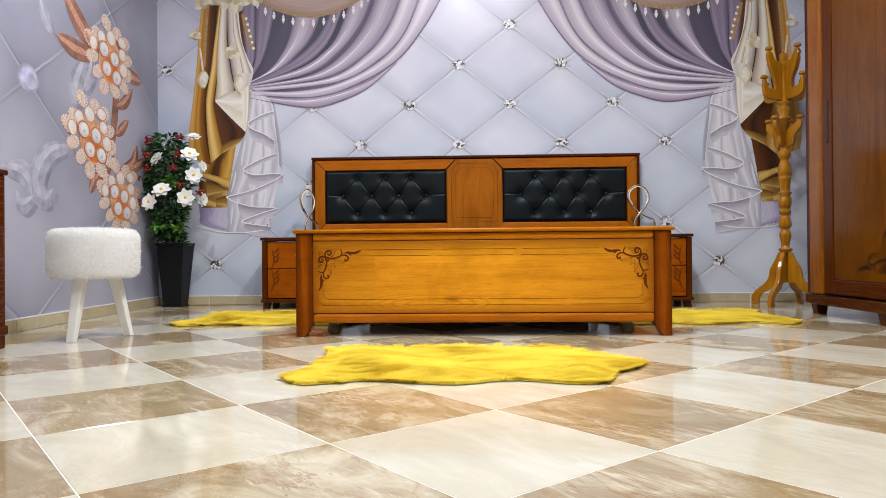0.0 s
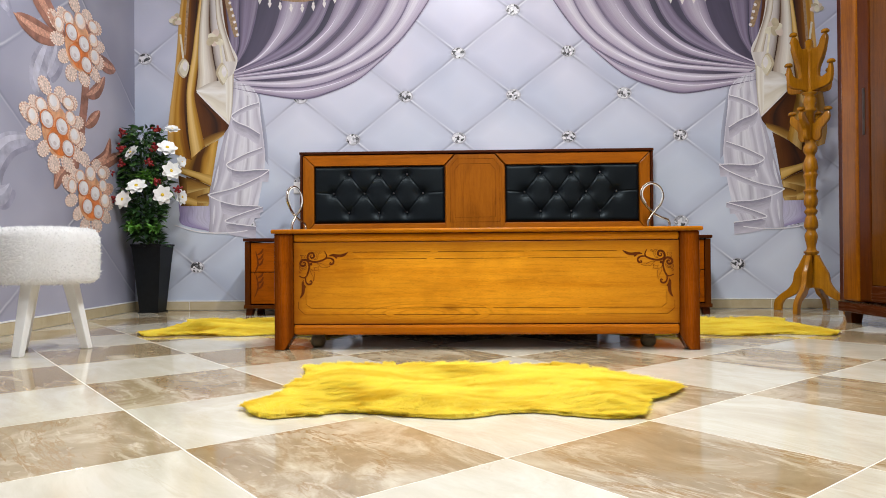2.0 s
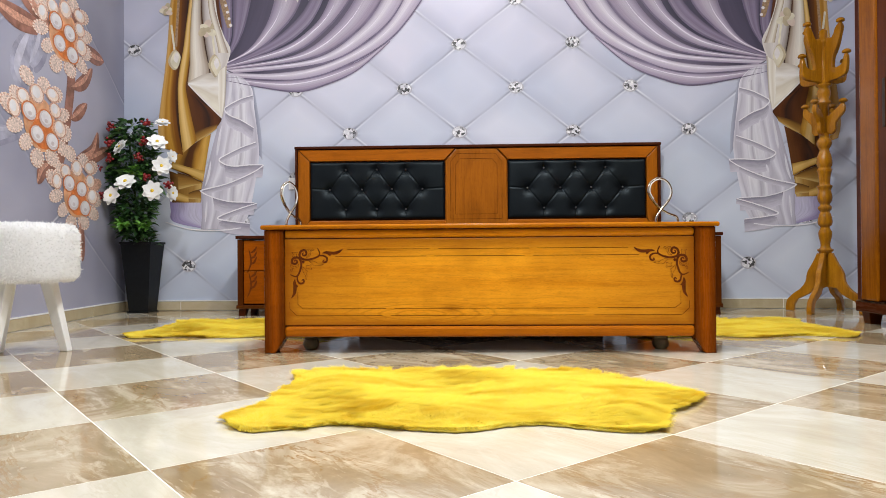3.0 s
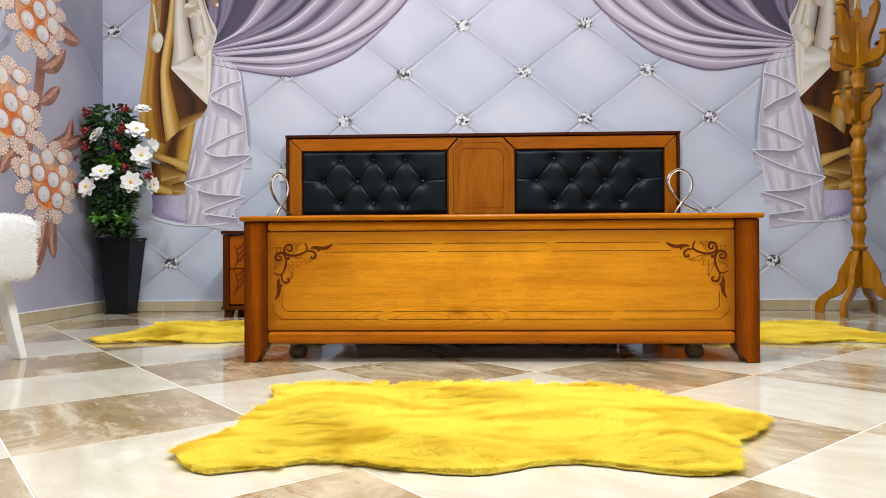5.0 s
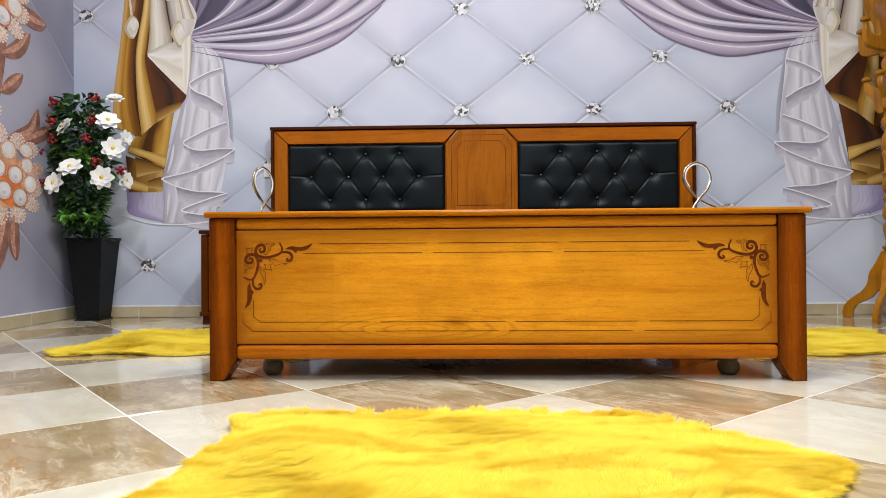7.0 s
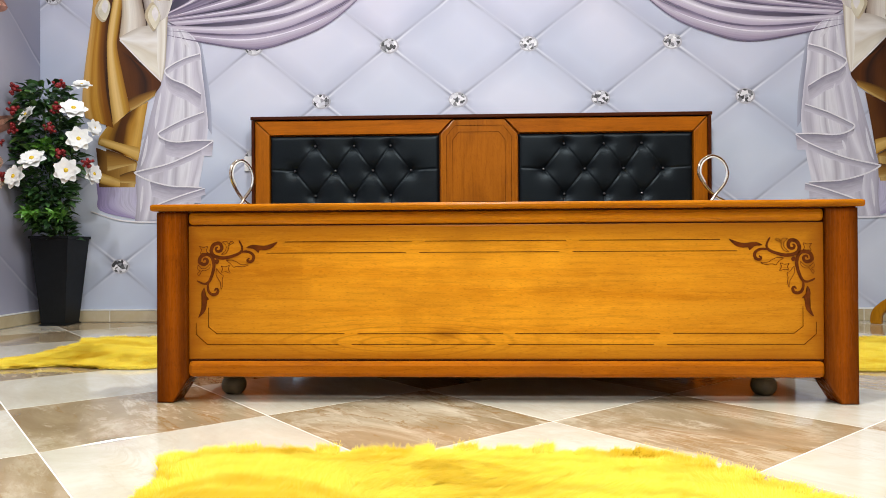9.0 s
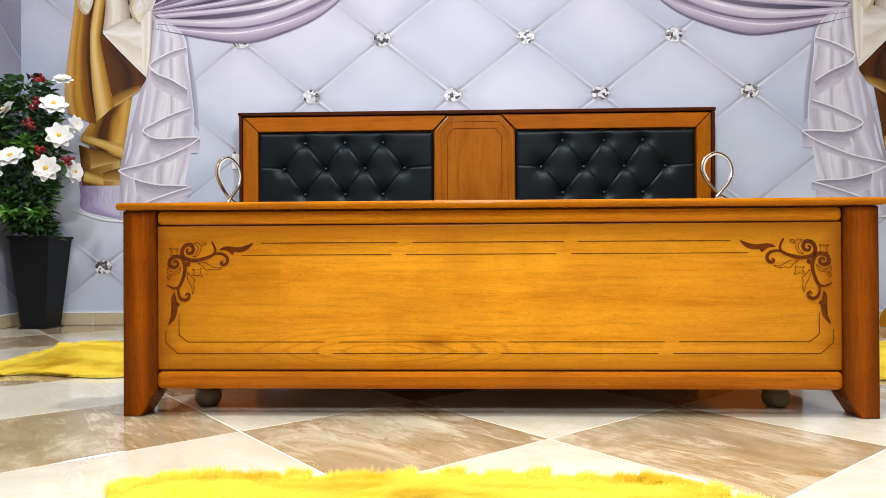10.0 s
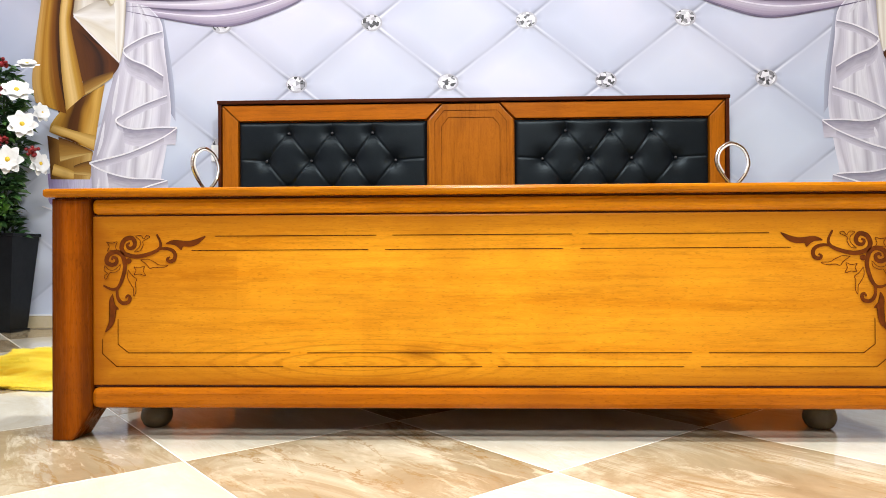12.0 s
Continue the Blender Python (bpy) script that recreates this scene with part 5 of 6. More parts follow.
# ---- hide rugs ----
RUG = [(0.663, 2.433), (0.555, 2.534), (0.433, 2.679), (0.288, 2.753), (-0.039, 2.750), (-0.277, 2.740), (-0.460, 2.699), (-0.425, 2.552), (-0.455, 2.427), (-0.435, 2.350), (-0.450, 2.268), (-0.479, 2.173), (-0.479, 2.125), (-0.413, 2.047), (-0.340, 2.066),
       (-0.234, 2.108), (-0.142, 2.091), (-0.058, 2.064), (0.027, 2.046), (0.084, 2.058), (0.157, 2.098), (0.232, 2.109), (0.312, 2.080), (0.388, 2.054), (0.450, 2.061), (0.480, 2.102), (0.537, 2.251), (0.577, 2.287), (0.635, 2.356)]
RUG_C = Vector((0.09, 2.44))


def rug_mesh(flip, seed, count):
    rng = np.random.default_rng(seed)
    s = -1.0 if flip else 1.0
    out = np.array([((x - RUG_C.x) * s, y - RUG_C.y) for x, y in smooth_line(RUG, 6, True)])
    out = out * (1 - 0.006 / np.linalg.norm(out, axis=1, keepdims=True))
    ang = np.arange(len(out))
    out = out + 0.002 * np.stack([np.sin(ang * 2.1), np.cos(ang * 1.7)], -1)
    a, b = out, np.roll(out, -1, 0)

    def inside(p):
        cond = (a[None, :, 1] > p[:, None, 1]) != (b[None, :, 1] > p[:, None, 1])
        xi = (b[None, :, 0] - a[None, :, 0]) * (p[:, None, 1] - a[None, :, 1]) / (b[None, :, 1] - a[None, :, 1] + 1e-12) + a[None, :, 0]
        return (np.sum(cond & (p[:, None, 0] < xi), 1) % 2) == 1

    def edge(p):
        d = b - a
        k = np.clip(((p[:, None, :] - a[None]) * d[None]).sum(-1) / (d * d).sum(-1)[None], 0, 1)
        q = a[None] + k[..., None] * d[None] - p[:, None, :]
        return np.sqrt((q * q).sum(-1)).min(1)

    p = rng.uniform(out.min(0), out.max(0), (int(count * 2), 2))
    p = p[inside(p)][:count]
    rim = np.repeat(np.arange(len(out)), count // (4 * len(out)))
    tt = rng.random((len(rim), 1))
    onrim = a[rim] + tt * (b[rim] - a[rim])
    p = np.concatenate([p, onrim + (0 - onrim) * 0.012])
    n = len(p)
    e = edge(p)
    # lie of the hair: outwards from the spine, in swirling locks
    fx = np.sin(p[:, 0] * 9 + 2 * np.sin(p[:, 1] * 7)) + 0.6 * np.sin(p[:, 1] * 19 + p[:, 0] * 5)
    fy = np.cos(p[:, 1] * 8 + 2 * np.cos(p[:, 0] * 6)) + 0.6 * np.sin(p[:, 0] * 23 - p[:, 1] * 4)
    # locks: hairs near one another share their lie and meet at the tip
    cx = np.floor((p[:, 0] + 0.010 * np.sin(37 * p[:, 1]) + 0.006 * np.sin(90 * p[:, 1])) / 0.034)
    cy = np.floor((p[:, 1] + 0.008 * np.sin(41 * p[:, 0]) + 0.005 * np.sin(83 * p[:, 0])) / 0.022)
    heads = np.stack([(cx + 0.5) * 0.034, (cy + 0.5) * 0.022], -1)
    lock = (np.abs(cx * 131 + cy * 977).astype(int)) % 1400
    lie = rng.normal(0, 0.22, (1400, 2))[lock]
    rise = rng.uniform(0.85, 1.15, 1400)[lock]
    rimward = np.clip(1 - e / 0.10, 0, 1)[:, None]
    outward = p / (np.linalg.norm(p, axis=1, keepdims=True) + 1e-9)
    outward[:, 1] = np.where(outward[:, 1] < 0, 0.25, outward[:, 1] + 0.4)
    dirs = np.stack([0.55 + 0.6 * fx, 0.55 * fy + 0.75], -1) * (1 - rimward * 0.55) + rimward * 0.9 * outward + rng.normal(0, 0.22, (n, 2))
    dirs += lie
    dirs /= np.linalg.norm(dirs, axis=1, keepdims=True) + 1e-9
    tall = 0.012 + 0.009 * np.clip(e / 0.10, 0, 1) + 0.006 * np.sin(p[:, 0] * 13 + p[:, 1] * 9) * np.clip(e / 0.08, 0, 1)
    far = np.clip(1 - e / 0.05, 0, 1) * np.clip(outward[:, 1] * 1.5 - 0.3, 0, 1)
    tall = tall * rise + 0.020 * far * np.clip(rise * 4 - 3.4, 0, 1.2)
    base_z = 0.003 + (0.011 + 0.004 * np.sin(p[:, 0] * 11) * np.cos(p[:, 1] * 14)) * np.clip(e / 0.08, 0, 1)
    length = rng.uniform(0.024, 0.052, n) * np.where(e < 0.03, rng.uniform(0.3, 0.8, n), 1.0)
    length = length * (1 + 0.4 * far * np.clip(rise * 5 - 4.6, 0, 1.2))
    width = rng.uniform(0.0004, 0.0009, n)
    side = np.stack([-dirs[:, 1], dirs[:, 0], np.zeros(n)], -1) * width[:, None]
    d3 = np.concatenate([dirs, np.zeros((n, 1))], 1)
    root = np.concatenate([p, base_z[:, None]], 1)
    up = np.array([0, 0, 1.0])
    m1 = root + d3 * (length * 0.42)[:, None] + up * (tall * 0.55)[:, None]
    tip = root + d3 * length[:, None] + up * (tall * rng.uniform(0.3, 0.9, n))[:, None]
    pull = np.concatenate([heads + dirs * 0.038, np.zeros((n, 1))], 1)
    tip[:, :2] += 0.25 * (pull - tip)[:, :2] * np.clip(e / 0.04, 0, 1)[:, None]
    tip[:, 2] = np.maximum(tip[:, 2], 0.002)
    verts = np.stack([root - side, root + side, m1 + side * 0.8, m1 - side * 0.8, tip], 1).reshape(-1, 3)
    k = np.arange(n)[:, None] * 5
    quads = (k + np.array([0, 1, 2, 3])).tolist()
    tris = (k + np.array([3, 2, 4])).tolist()
    me = bpy.data.meshes.new("fur")
    me.from_pydata(verts.tolist(), [], quads + tris)
    me.materials.append(yellow_fur)
    bm = bmesh.new()
    rings = []
    for shrink, z in ((0.965, 0.001), (0.965, 0.005), (0.90, 0.014), (0.6, 0.017), (0.25, 0.017)):
        rings.append([bm.verts.new((x * shrink, y * shrink, z)) for x, y in out])
    for r0, r1 in zip(rings, rings[1:]):
        for i in range(len(out)):
            j = (i + 1) % len(out)
            bm.faces.new((r0[i], r0[j], r1[j], r1[i]))
    bm.faces.new(rings[-1])
    line = [(x * 0.992, y * 0.992, 0.0035) for x, y in out]
    return me, mesh_of(bm, "hide", yellow_fur), mesh_of(tube(line + line[:1], 0.0022, 6), "hem", hem_tape)


def rug(at, meshes, label):
    th = thing("fur_rug", label, "rug", at, group="hide rugs")
    pile = new("fur", meshes[0])
    pile.parent = th
    tagged(pile, kind="stuff")
    hide = new("hide", meshes[1])
    hide.parent = th
    hem = new("hem", meshes[2])
    hem.parent = th
    tagged(hem, "dark olive stitched hem")


own = rug_mesh(False, 3, 180000)
rug((RUG_C.x, RUG_C.y, 0), own, "shaggy yellow fur hide rug lying before the bed")
rug((RUG_C.x - 1.06, RUG_C.y + 1.62, 0), own, "shaggy yellow fur hide rug lying beside the bed")
rug((1.315 - RUG_C.x, RUG_C.y + 1.60, 0), rug_mesh(True, 5, 90000), "shaggy yellow fur hide rug lying beside the bed")


# ---- stool ----
stool = thing("stool", "round white fluffy stool on three splayed white wooden legs", "stool", (-1.655, 3.2, 0))
R, Z0, Z1 = 0.190, 0.283, 0.497
prof = [(0.02, Z0), (R - 0.03, Z0), (R - 0.008, Z0 + 0.008), (R, Z0 + 0.03), (R, Z1 - 0.035), (R - 0.01, Z1 - 0.01), (R - 0.035, Z1), (0.02, Z1 + 0.002)]
cushion = part("cushion", lathe(prof, 48), white_fur, stool, "white long-pile fluffy cover", True)
rng = np.random.default_rng(11)
n = 26000
ring = np.array(prof)
seg = np.linalg.norm(np.diff(ring, axis=0), axis=1) * (ring[:-1, 0] + ring[1:, 0])
pick = rng.choice(len(seg), n, p=seg / seg.sum())
k = rng.random(n)
rz = ring[pick] + k[:, None] * (ring[pick + 1] - ring[pick])
nrm = np.diff(ring, axis=0)[pick]
nrm = np.stack([nrm[:, 1], -nrm[:, 0]], -1)
nrm /= np.linalg.norm(nrm, axis=1, keepdims=True) + 1e-9
th_ = rng.uniform(0, 2 * np.pi, n)
c, s = np.cos(th_), np.sin(th_)
root = np.stack([rz[:, 0] * c, rz[:, 0] * s, rz[:, 1]], -1)
out3 = np.stack([nrm[:, 0] * c, nrm[:, 0] * s, nrm[:, 1]], -1)
wild = rng.normal(0, 0.75, (n, 3))
tip = root + (out3 * 0.9 + wild * 0.8) * rng.uniform(0.003, 0.008, n)[:, None]
mid_ = (root + tip) / 2 + out3 * 0.002
sd = np.cross(out3, wild)
sd /= np.linalg.norm(sd, axis=1, keepdims=True) + 1e-9
sd *= 0.0011
verts = np.stack([root - sd, root + sd, mid_ + sd, mid_ - sd, tip], 1).reshape(-1, 3)
kk = np.arange(n)[:, None] * 5
me = bpy.data.meshes.new("fur")
me.from_pydata(verts.tolist(), [], (kk + np.array([0, 1, 2, 3])).tolist() + (kk + np.array([3, 2, 4])).tolist())
me.materials.append(white_fur)
pile = new("fur", me)
pile.parent = cushion
tagged(pile, kind="stuff")
for fx_, fy_ in ((-0.012, -0.165), (0.118, 0.085), (-0.125, 0.03)):
    bm = box(-0.021, 0.021, -0.021, 0.021, 0, 0.287, 0.004)
    for v in bm.verts:
        f = v.co.z / 0.287
        v.co.x = v.co.x * (0.8 + 0.35 * f) + fx_ * (1 - 0.42 * f)
        v.co.y = v.co.y * (0.8 + 0.35 * f) + fy_ * (1 - 0.42 * f)
    part("leg", bm, white_paint, stool)


# ---- planter with flowers ----
planter = thing("flower_planter", "tall tapered black planter with white and red artificial flowers", "plant", (-2.102, 5.09, 0))
bm = bmesh.new()
sq = [(-1, -1), (1, -1), (1, 1), (-1, 1)]
def square(h, z):
    return [bm.verts.new((x * h, y * h, z)) for x, y in sq]
rings = [square(0.072, 0), square(0.072, 0.008), square(0.064, 0.010), square(0.100, 0.452), square(0.106, 0.453), square(0.106, 0.466), square(0.096, 0.466), square(0.09, 0.42)]
for r0, r1 in zip(rings, rings[1:]):
    for i in range(4):
        bm.faces.new((r0[i], r0[(i + 1) % 4], r1[(i + 1) % 4], r1[i]))
bm.faces.new(rings[0])
part("pot", bm, black_plastic, planter, "matt black tapered square pot")
part("soil", box(-0.090, 0.090, -0.090, 0.090, 0.40, 0.425), soil, planter)


def leaf_material():
    m, t, b = shader("dark_green_leaf", 0.42)
    geo = t.nodes.new("ShaderNodeNewGeometry")
    t.links.new(ramp(t, geo.outputs["Random Per Island"], [(0.0, (0.016, 0.045, 0.015)), (0.6, (0.036, 0.105, 0.028)), (1.0, (0.09, 0.20, 0.045))]), b.inputs["Base Color"])
    return m


LEAF = leaf_material()
LEAF_BRIGHT = plain("fresh_green_leaf", (0.10, 0.26, 0.035), 0.4, vary=0.4, scale=30)
PETAL = plain("white_petal", (0.86, 0.87, 0.85), 0.5, vary=0.05, scale=30)
STAMEN = plain("yellow_stamen", (0.72, 0.50, 0.03), 0.7, vary=0.3, scale=200, relief=0.4)
BERRY = plain("red_berry_bloom", (0.22, 0.008, 0.010), 0.45, vary=0.4, scale=60)
STEM = plain("green_stem", (0.045, 0.08, 0.025), 0.6)


def leaves(count, where, size, material, name, seed):
    rng = random.Random(seed)
    verts, faces = [], []
    for _ in range(count):
        p, d = where(rng)
        d = d.normalized()
        L = size * rng.uniform(0.6, 1.25)
        side = d.cross(Vector((rng.uniform(-1, 1), rng.uniform(-1, 1), 1.2))).normalized() * L * 0.22
        up = side.cross(d).normalized() * L * 0.10
        i = len(verts)
        verts += [p, p + d * L * 0.35 + side + up, p + d * L * 0.4, p + d * L * 0.35 - side + up, p + d * L * 0.72 + side * 0.75, p + d * L * 0.76 - up * 0.6, p + d * L * 0.72 - side * 0.75, p + d * L - up * 2.2]
        faces += [(i, i + 1, i + 2), (i, i + 2, i + 3), (i + 1, i + 4, i + 5, i + 2), (i + 2, i + 5, i + 6, i + 3), (i + 4, i + 7, i + 5), (i + 5, i + 7, i + 6)]
    me = bpy.data.meshes.new(name)
    me.from_pydata([tuple(v) for v in verts], [], faces)
    me.materials.append(material)
    ob = new(name, me)
    ob.parent = planter
    return ob


def crown_spot(rng):
    while True:
        z = rng.uniform(0.50, 1.24)
        k = (z - 0.50) / 0.74
        r = 0.155 * (0.38 + 1.10 * k if k < 0.5 else 0.93 * (1 - ((k - 0.5) / 0.5) ** 2 * 0.40))
        a, q = rng.uniform(0, 2 * math.pi), math.sqrt(rng.random())
        p = Vector((r * q * math.cos(a) * 1.12 - 0.012, r * q * math.sin(a) * 0.85 - 0.085, z))
        return p, Vector((math.cos(a) * 1.1, math.sin(a) * 1.1, rng.uniform(-0.6, 0.8)))


def base_spot(rng):
    a, q = rng.uniform(0, 2 * math.pi), rng.random() ** 0.5
    return Vector((0.07 * q * math.cos(a), 0.07 * q * math.sin(a) - 0.03, rng.uniform(0.44, 0.56))), Vector((math.cos(a), math.sin(a), rng.uniform(0.0, 0.9)))


tagged(leaves(1250, crown_spot, 0.062, LEAF, "foliage", 4), "dense dark green leaves", kind="stuff")
tagged(leaves(80, base_spot, 0.065, LEAF, "low_foliage", 5), "dark green leaves at the rim", kind="stuff")
for px_, pz_ in ((-2.119, 0.578), (-1.965, 0.568), (-2.036, 0.912)):
    cx, cz = px_ + 2.08, pz_
    tagged(leaves(34, lambda rng: (Vector((cx + rng.uniform(-0.03, 0.03), -0.20 + rng.uniform(-0.01, 0.03), cz + rng.uniform(-0.03, 0.02))), Vector((rng.uniform(-1, 1), -0.5, rng.uniform(-0.3, 1)))), 0.055, LEAF_BRIGHT, "bright_sprig", 7 + int(cz * 100)), "bright green sprig", kind="stuff")
for k in range(6):
    a = k * 1.05
    part("stem", tube(smooth_line([(0.03 * math.cos(a), 0.03 * math.sin(a), 0.42), (0.05 * math.cos(a), 0.05 * math.sin(a), 0.75), (0.09 * math.cos(a), 0.09 * math.sin(a), 1.12)], 5), 0.005, 6), STEM, planter)


def blossom(x, z, size, tilt, yaw, y=-0.165):
    fl = new("blossom")
    fl.parent = planter
    fl.matrix_basis = pose(x + 2.08, y - 0.075, z, 90 + tilt, 0, yaw)
    bm = bmesh.new()
    for layer in range(2):
        for k in range(7):
            a = 2 * math.pi * (k + layer * 0.5) / 7
            L, W = size * (1 - 0.25 * layer), size * 0.58
            ca, sa = math.cos(a), math.sin(a)
            grid = []
            for u in range(5):
                f = u / 4
                row = []
                for v in (-1, 0, 1):
                    w = W * math.sin(math.pi * (0.12 + 0.80 * f)) * 0.62 * v
                    rr = L * f
                    lift = 0.012 * layer + size * (0.20 * f - 0.10 * f * f) + (0.10 * abs(v) * W)
                    row.append(bm.verts.new((rr * ca - w * sa, rr * sa + w * ca, lift)))
                grid.append(row)
            for u in range(4):
                for v in range(2):
                    bm.faces.new((grid[u][v], grid[u][v + 1], grid[u + 1][v + 1], grid[u + 1][v]))
    part("petals", bm, PETAL, fl, "white petals", True)
    bm = bmesh.new()
    bmesh.ops.create_icosphere(bm, subdivisions=2, radius=size * 0.17)
    for v in bm.verts:
        v.co *= 1 + 0.12 * math.sin(v.co.x * 900) * math.cos(v.co.y * 800)
        v.co.z = v.co.z * 0.6 + size * 0.24
    part("stamens", bm, STAMEN, fl, "yellow flower centre")


for (x, z), size, tilt, yaw, y in (((-2.112, 1.061), 0.062, -30, -35, -0.14), ((-1.881, 1.089), 0.066, -35, 30, -0.14), ((-1.849, 0.942), 0.062, 0, 28, -0.15), ((-2.069, 0.837), 0.068, -38, 6, -0.17),
                             ((-1.895, 0.783), 0.066, 0, 8, -0.17), ((-2.155, 0.754), 0.064, -12, -14, -0.17), ((-1.81, 0.774), 0.056, 0, 75, -0.10), ((-1.872, 1.221), 0.05, -55, 20, -0.08), ((-1.825, 1.013), 0.045, 0, 70, -0.06)):
    blossom(x, z, size, tilt, yaw, y)


def berry_mesh():
    bm = bmesh.new()
    bmesh.ops.create_icosphere(bm, subdivisions=1, radius=0.0088)
    return mesh_of(bm, "berry", BERRY, True)


BERRY_MESH = berry_mesh()


def berries(x, z, seed, y=-0.15):
    rng = random.Random(seed)
    bm = bmesh.new()
    bmesh.ops.create_icosphere(bm, subdivisions=2, radius=0.014)
    core = part("berry_cluster", bm, BERRY, planter, "dark red berry cluster", True, pose(x + 2.08, y - 0.075, z))
    for _ in range(11):
        d = Vector((rng.gauss(0, 1), rng.gauss(0, 0.7), rng.gauss(0, 1))).normalized()
        ob = new("berry", BERRY_MESH)
        ob.parent = core
        ob.matrix_basis = Matrix.Translation(d * rng.uniform(0.015, 0.031))


for i, (x, z) in enumerate(((-2.177, 1.198), (-1.949, 1.21), (-2.181, 1.098), (-1.966, 1.099), (-2.182, 0.998), (-1.995, 0.995), (-1.947, 0.875), (-2.256, 0.931), (-1.81, 0.822), (-2.24, 0.767))):
    berries(x, z, i)


# ---- coat rack ----
rack = thing("coat_rack", "varnished wooden coat rack with turned column and curved hooks", "coat rack", (2.24, 4.9, 0))
prof = [(0.030, 0.36), (0.042, 0.375), (0.045, 0.385), (0.030, 0.395), (0.027, 0.42), (0.036, 0.46), (0.038, 0.49), (0.026, 0.52), (0.038, 0.535), (0.041, 0.56), (0.033, 0.60), (0.026, 0.615),
        (0.037, 0.63), (0.038, 0.645), (0.027, 0.66), (0.038, 0.68), (0.042, 0.71), (0.034, 0.745), (0.042, 0.765), (0.042, 0.775), (0.030, 0.785), (0.034, 0.84), (0.042, 0.87), (0.036, 0.885),
        (0.044, 0.91), (0.038, 0.96), (0.028, 0.985), (0.028, 1.0), (0.040, 1.02), (0.042, 1.045), (0.028, 1.07), (0.030, 1.09)]
part("column", lathe(smooth_line(prof, 3), 24), wood_rack, rack, "turned baluster column", True)
prof = [(0.026, 1.09), (0.026, 1.27), (0.040, 1.275), (0.042, 1.285), (0.028, 1.30), (0.038, 1.33), (0.038, 1.35), (0.026, 1.375), (0.044, 1.385), (0.044, 1.395), (0.026, 1.40), (0.026, 1.64), (0.034, 1.645), (0.034, 1.66), (0.024, 1.67), (0.024, 1.72), (0.008, 1.735)]
part("upper_column", lathe(prof, 20), wood_rack, rack, "", True)
leg_outline = [(0.02, 0.365), (0.045, 0.362), (0.075, 0.30), (0.105, 0.245), (0.115, 0.19), (0.145, 0.145), (0.185, 0.115), (0.225, 0.075), (0.238, 0.03), (0.235, 0.0), (0.188, 0.0), (0.185, 0.04),
               (0.165, 0.075), (0.125, 0.095), (0.09, 0.115), (0.065, 0.15), (0.02, 0.155)]
for k in range(4):
    part("leg", prism(smooth_line(leg_outline[1:10], 3)[:-1] + [(0.235, 0.0)] + leg_outline[10:] + [leg_outline[0]], 0.03, 0.006), wood_rack, rack, "", False,
         pose(0, 0, 0, 0, 0, 41 + 90 * k) @ pose(0, -0.015, 0))
hook_top = [(0.02, 1.42), (0.06, 1.405), (0.13, 1.41), (0.165, 1.43), (0.175, 1.48), (0.172, 1.535), (0.155, 1.535), (0.14, 1.49), (0.10, 1.475), (0.075, 1.49), (0.085, 1.56), (0.115, 1.62), (0.14, 1.70), (0.128, 1.735), (0.10, 1.72), (0.07, 1.665), (0.02, 1.655)]
hook_low = [(0.02, 1.10), (0.05, 1.085), (0.07, 1.11), (0.072, 1.15), (0.095, 1.18), (0.122, 1.215), (0.12, 1.255), (0.10, 1.26), (0.085, 1.24), (0.06, 1.225), (0.035, 1.20), (0.02, 1.19)]
KNOBS = {0: ((0.165, 1.545), (0.124, 1.742)), 1: ((0.112, 1.268),)}
for tier, (outline, off) in enumerate(((hook_top, 20), (hook_low, 38))):
    for k in range(4):
        m = pose(0, 0, 0, 0, 0, off + 90 * k)
        h = part("hook", prism(smooth_line(outline, 3, True), 0.026, 0.005), wood_rack, rack, "", False, m @ pose(0, -0.013, 0))
        for r, z in KNOBS[tier]:
            bm = lathe(smooth_line([(0.008, -0.016), (0.010, -0.004), (0.022, 0.0), (0.024, 0.010), (0.016, 0.020), (0.002, 0.024)], 3), 14)
            part("knob", bm, wood_rack, h, "turned hook knob", True, pose(r, 0.013, z))


# ---- wardrobe ----
ward = thing("wardrobe", "tall polished red-brown wooden wardrobe with inlaid doors", "wardrobe", (2.1, 4.27, 0))
WL, WD, WH = 1.95, 0.58, 2.12
part("body", box(0.03, WD, -WL + 0.02, -0.012, 0.12, WH - 0.06, 0.004), wood_red_z, ward)
part("plinth", box(-0.022, WD, -WL, 0.014, 0.062, 0.118, 0.006), wood_red_y, ward)
part("plinth_edge", box(-0.024, -0.02, -WL + 0.002, 0.0, 0.1155, 0.1195), silver_tube, ward, "thin bright trim line")
part("cornice", box(-0.03, WD, -WL, 0.02, WH - 0.06, WH, 0.01), wood_red_y, ward)
part("end_trim", box(-0.004, 0.03, -0.016, 0.026, 0.12, WH - 0.06, 0.003), wood_dark, ward, "dark edge trim")
bm = box(-0.012, 0.03, -0.165, -0.018, 0.12, WH - 0.06, 0.012, 3)
part("pilaster", bm, wood_pilaster, ward, "glossy amber pilaster")
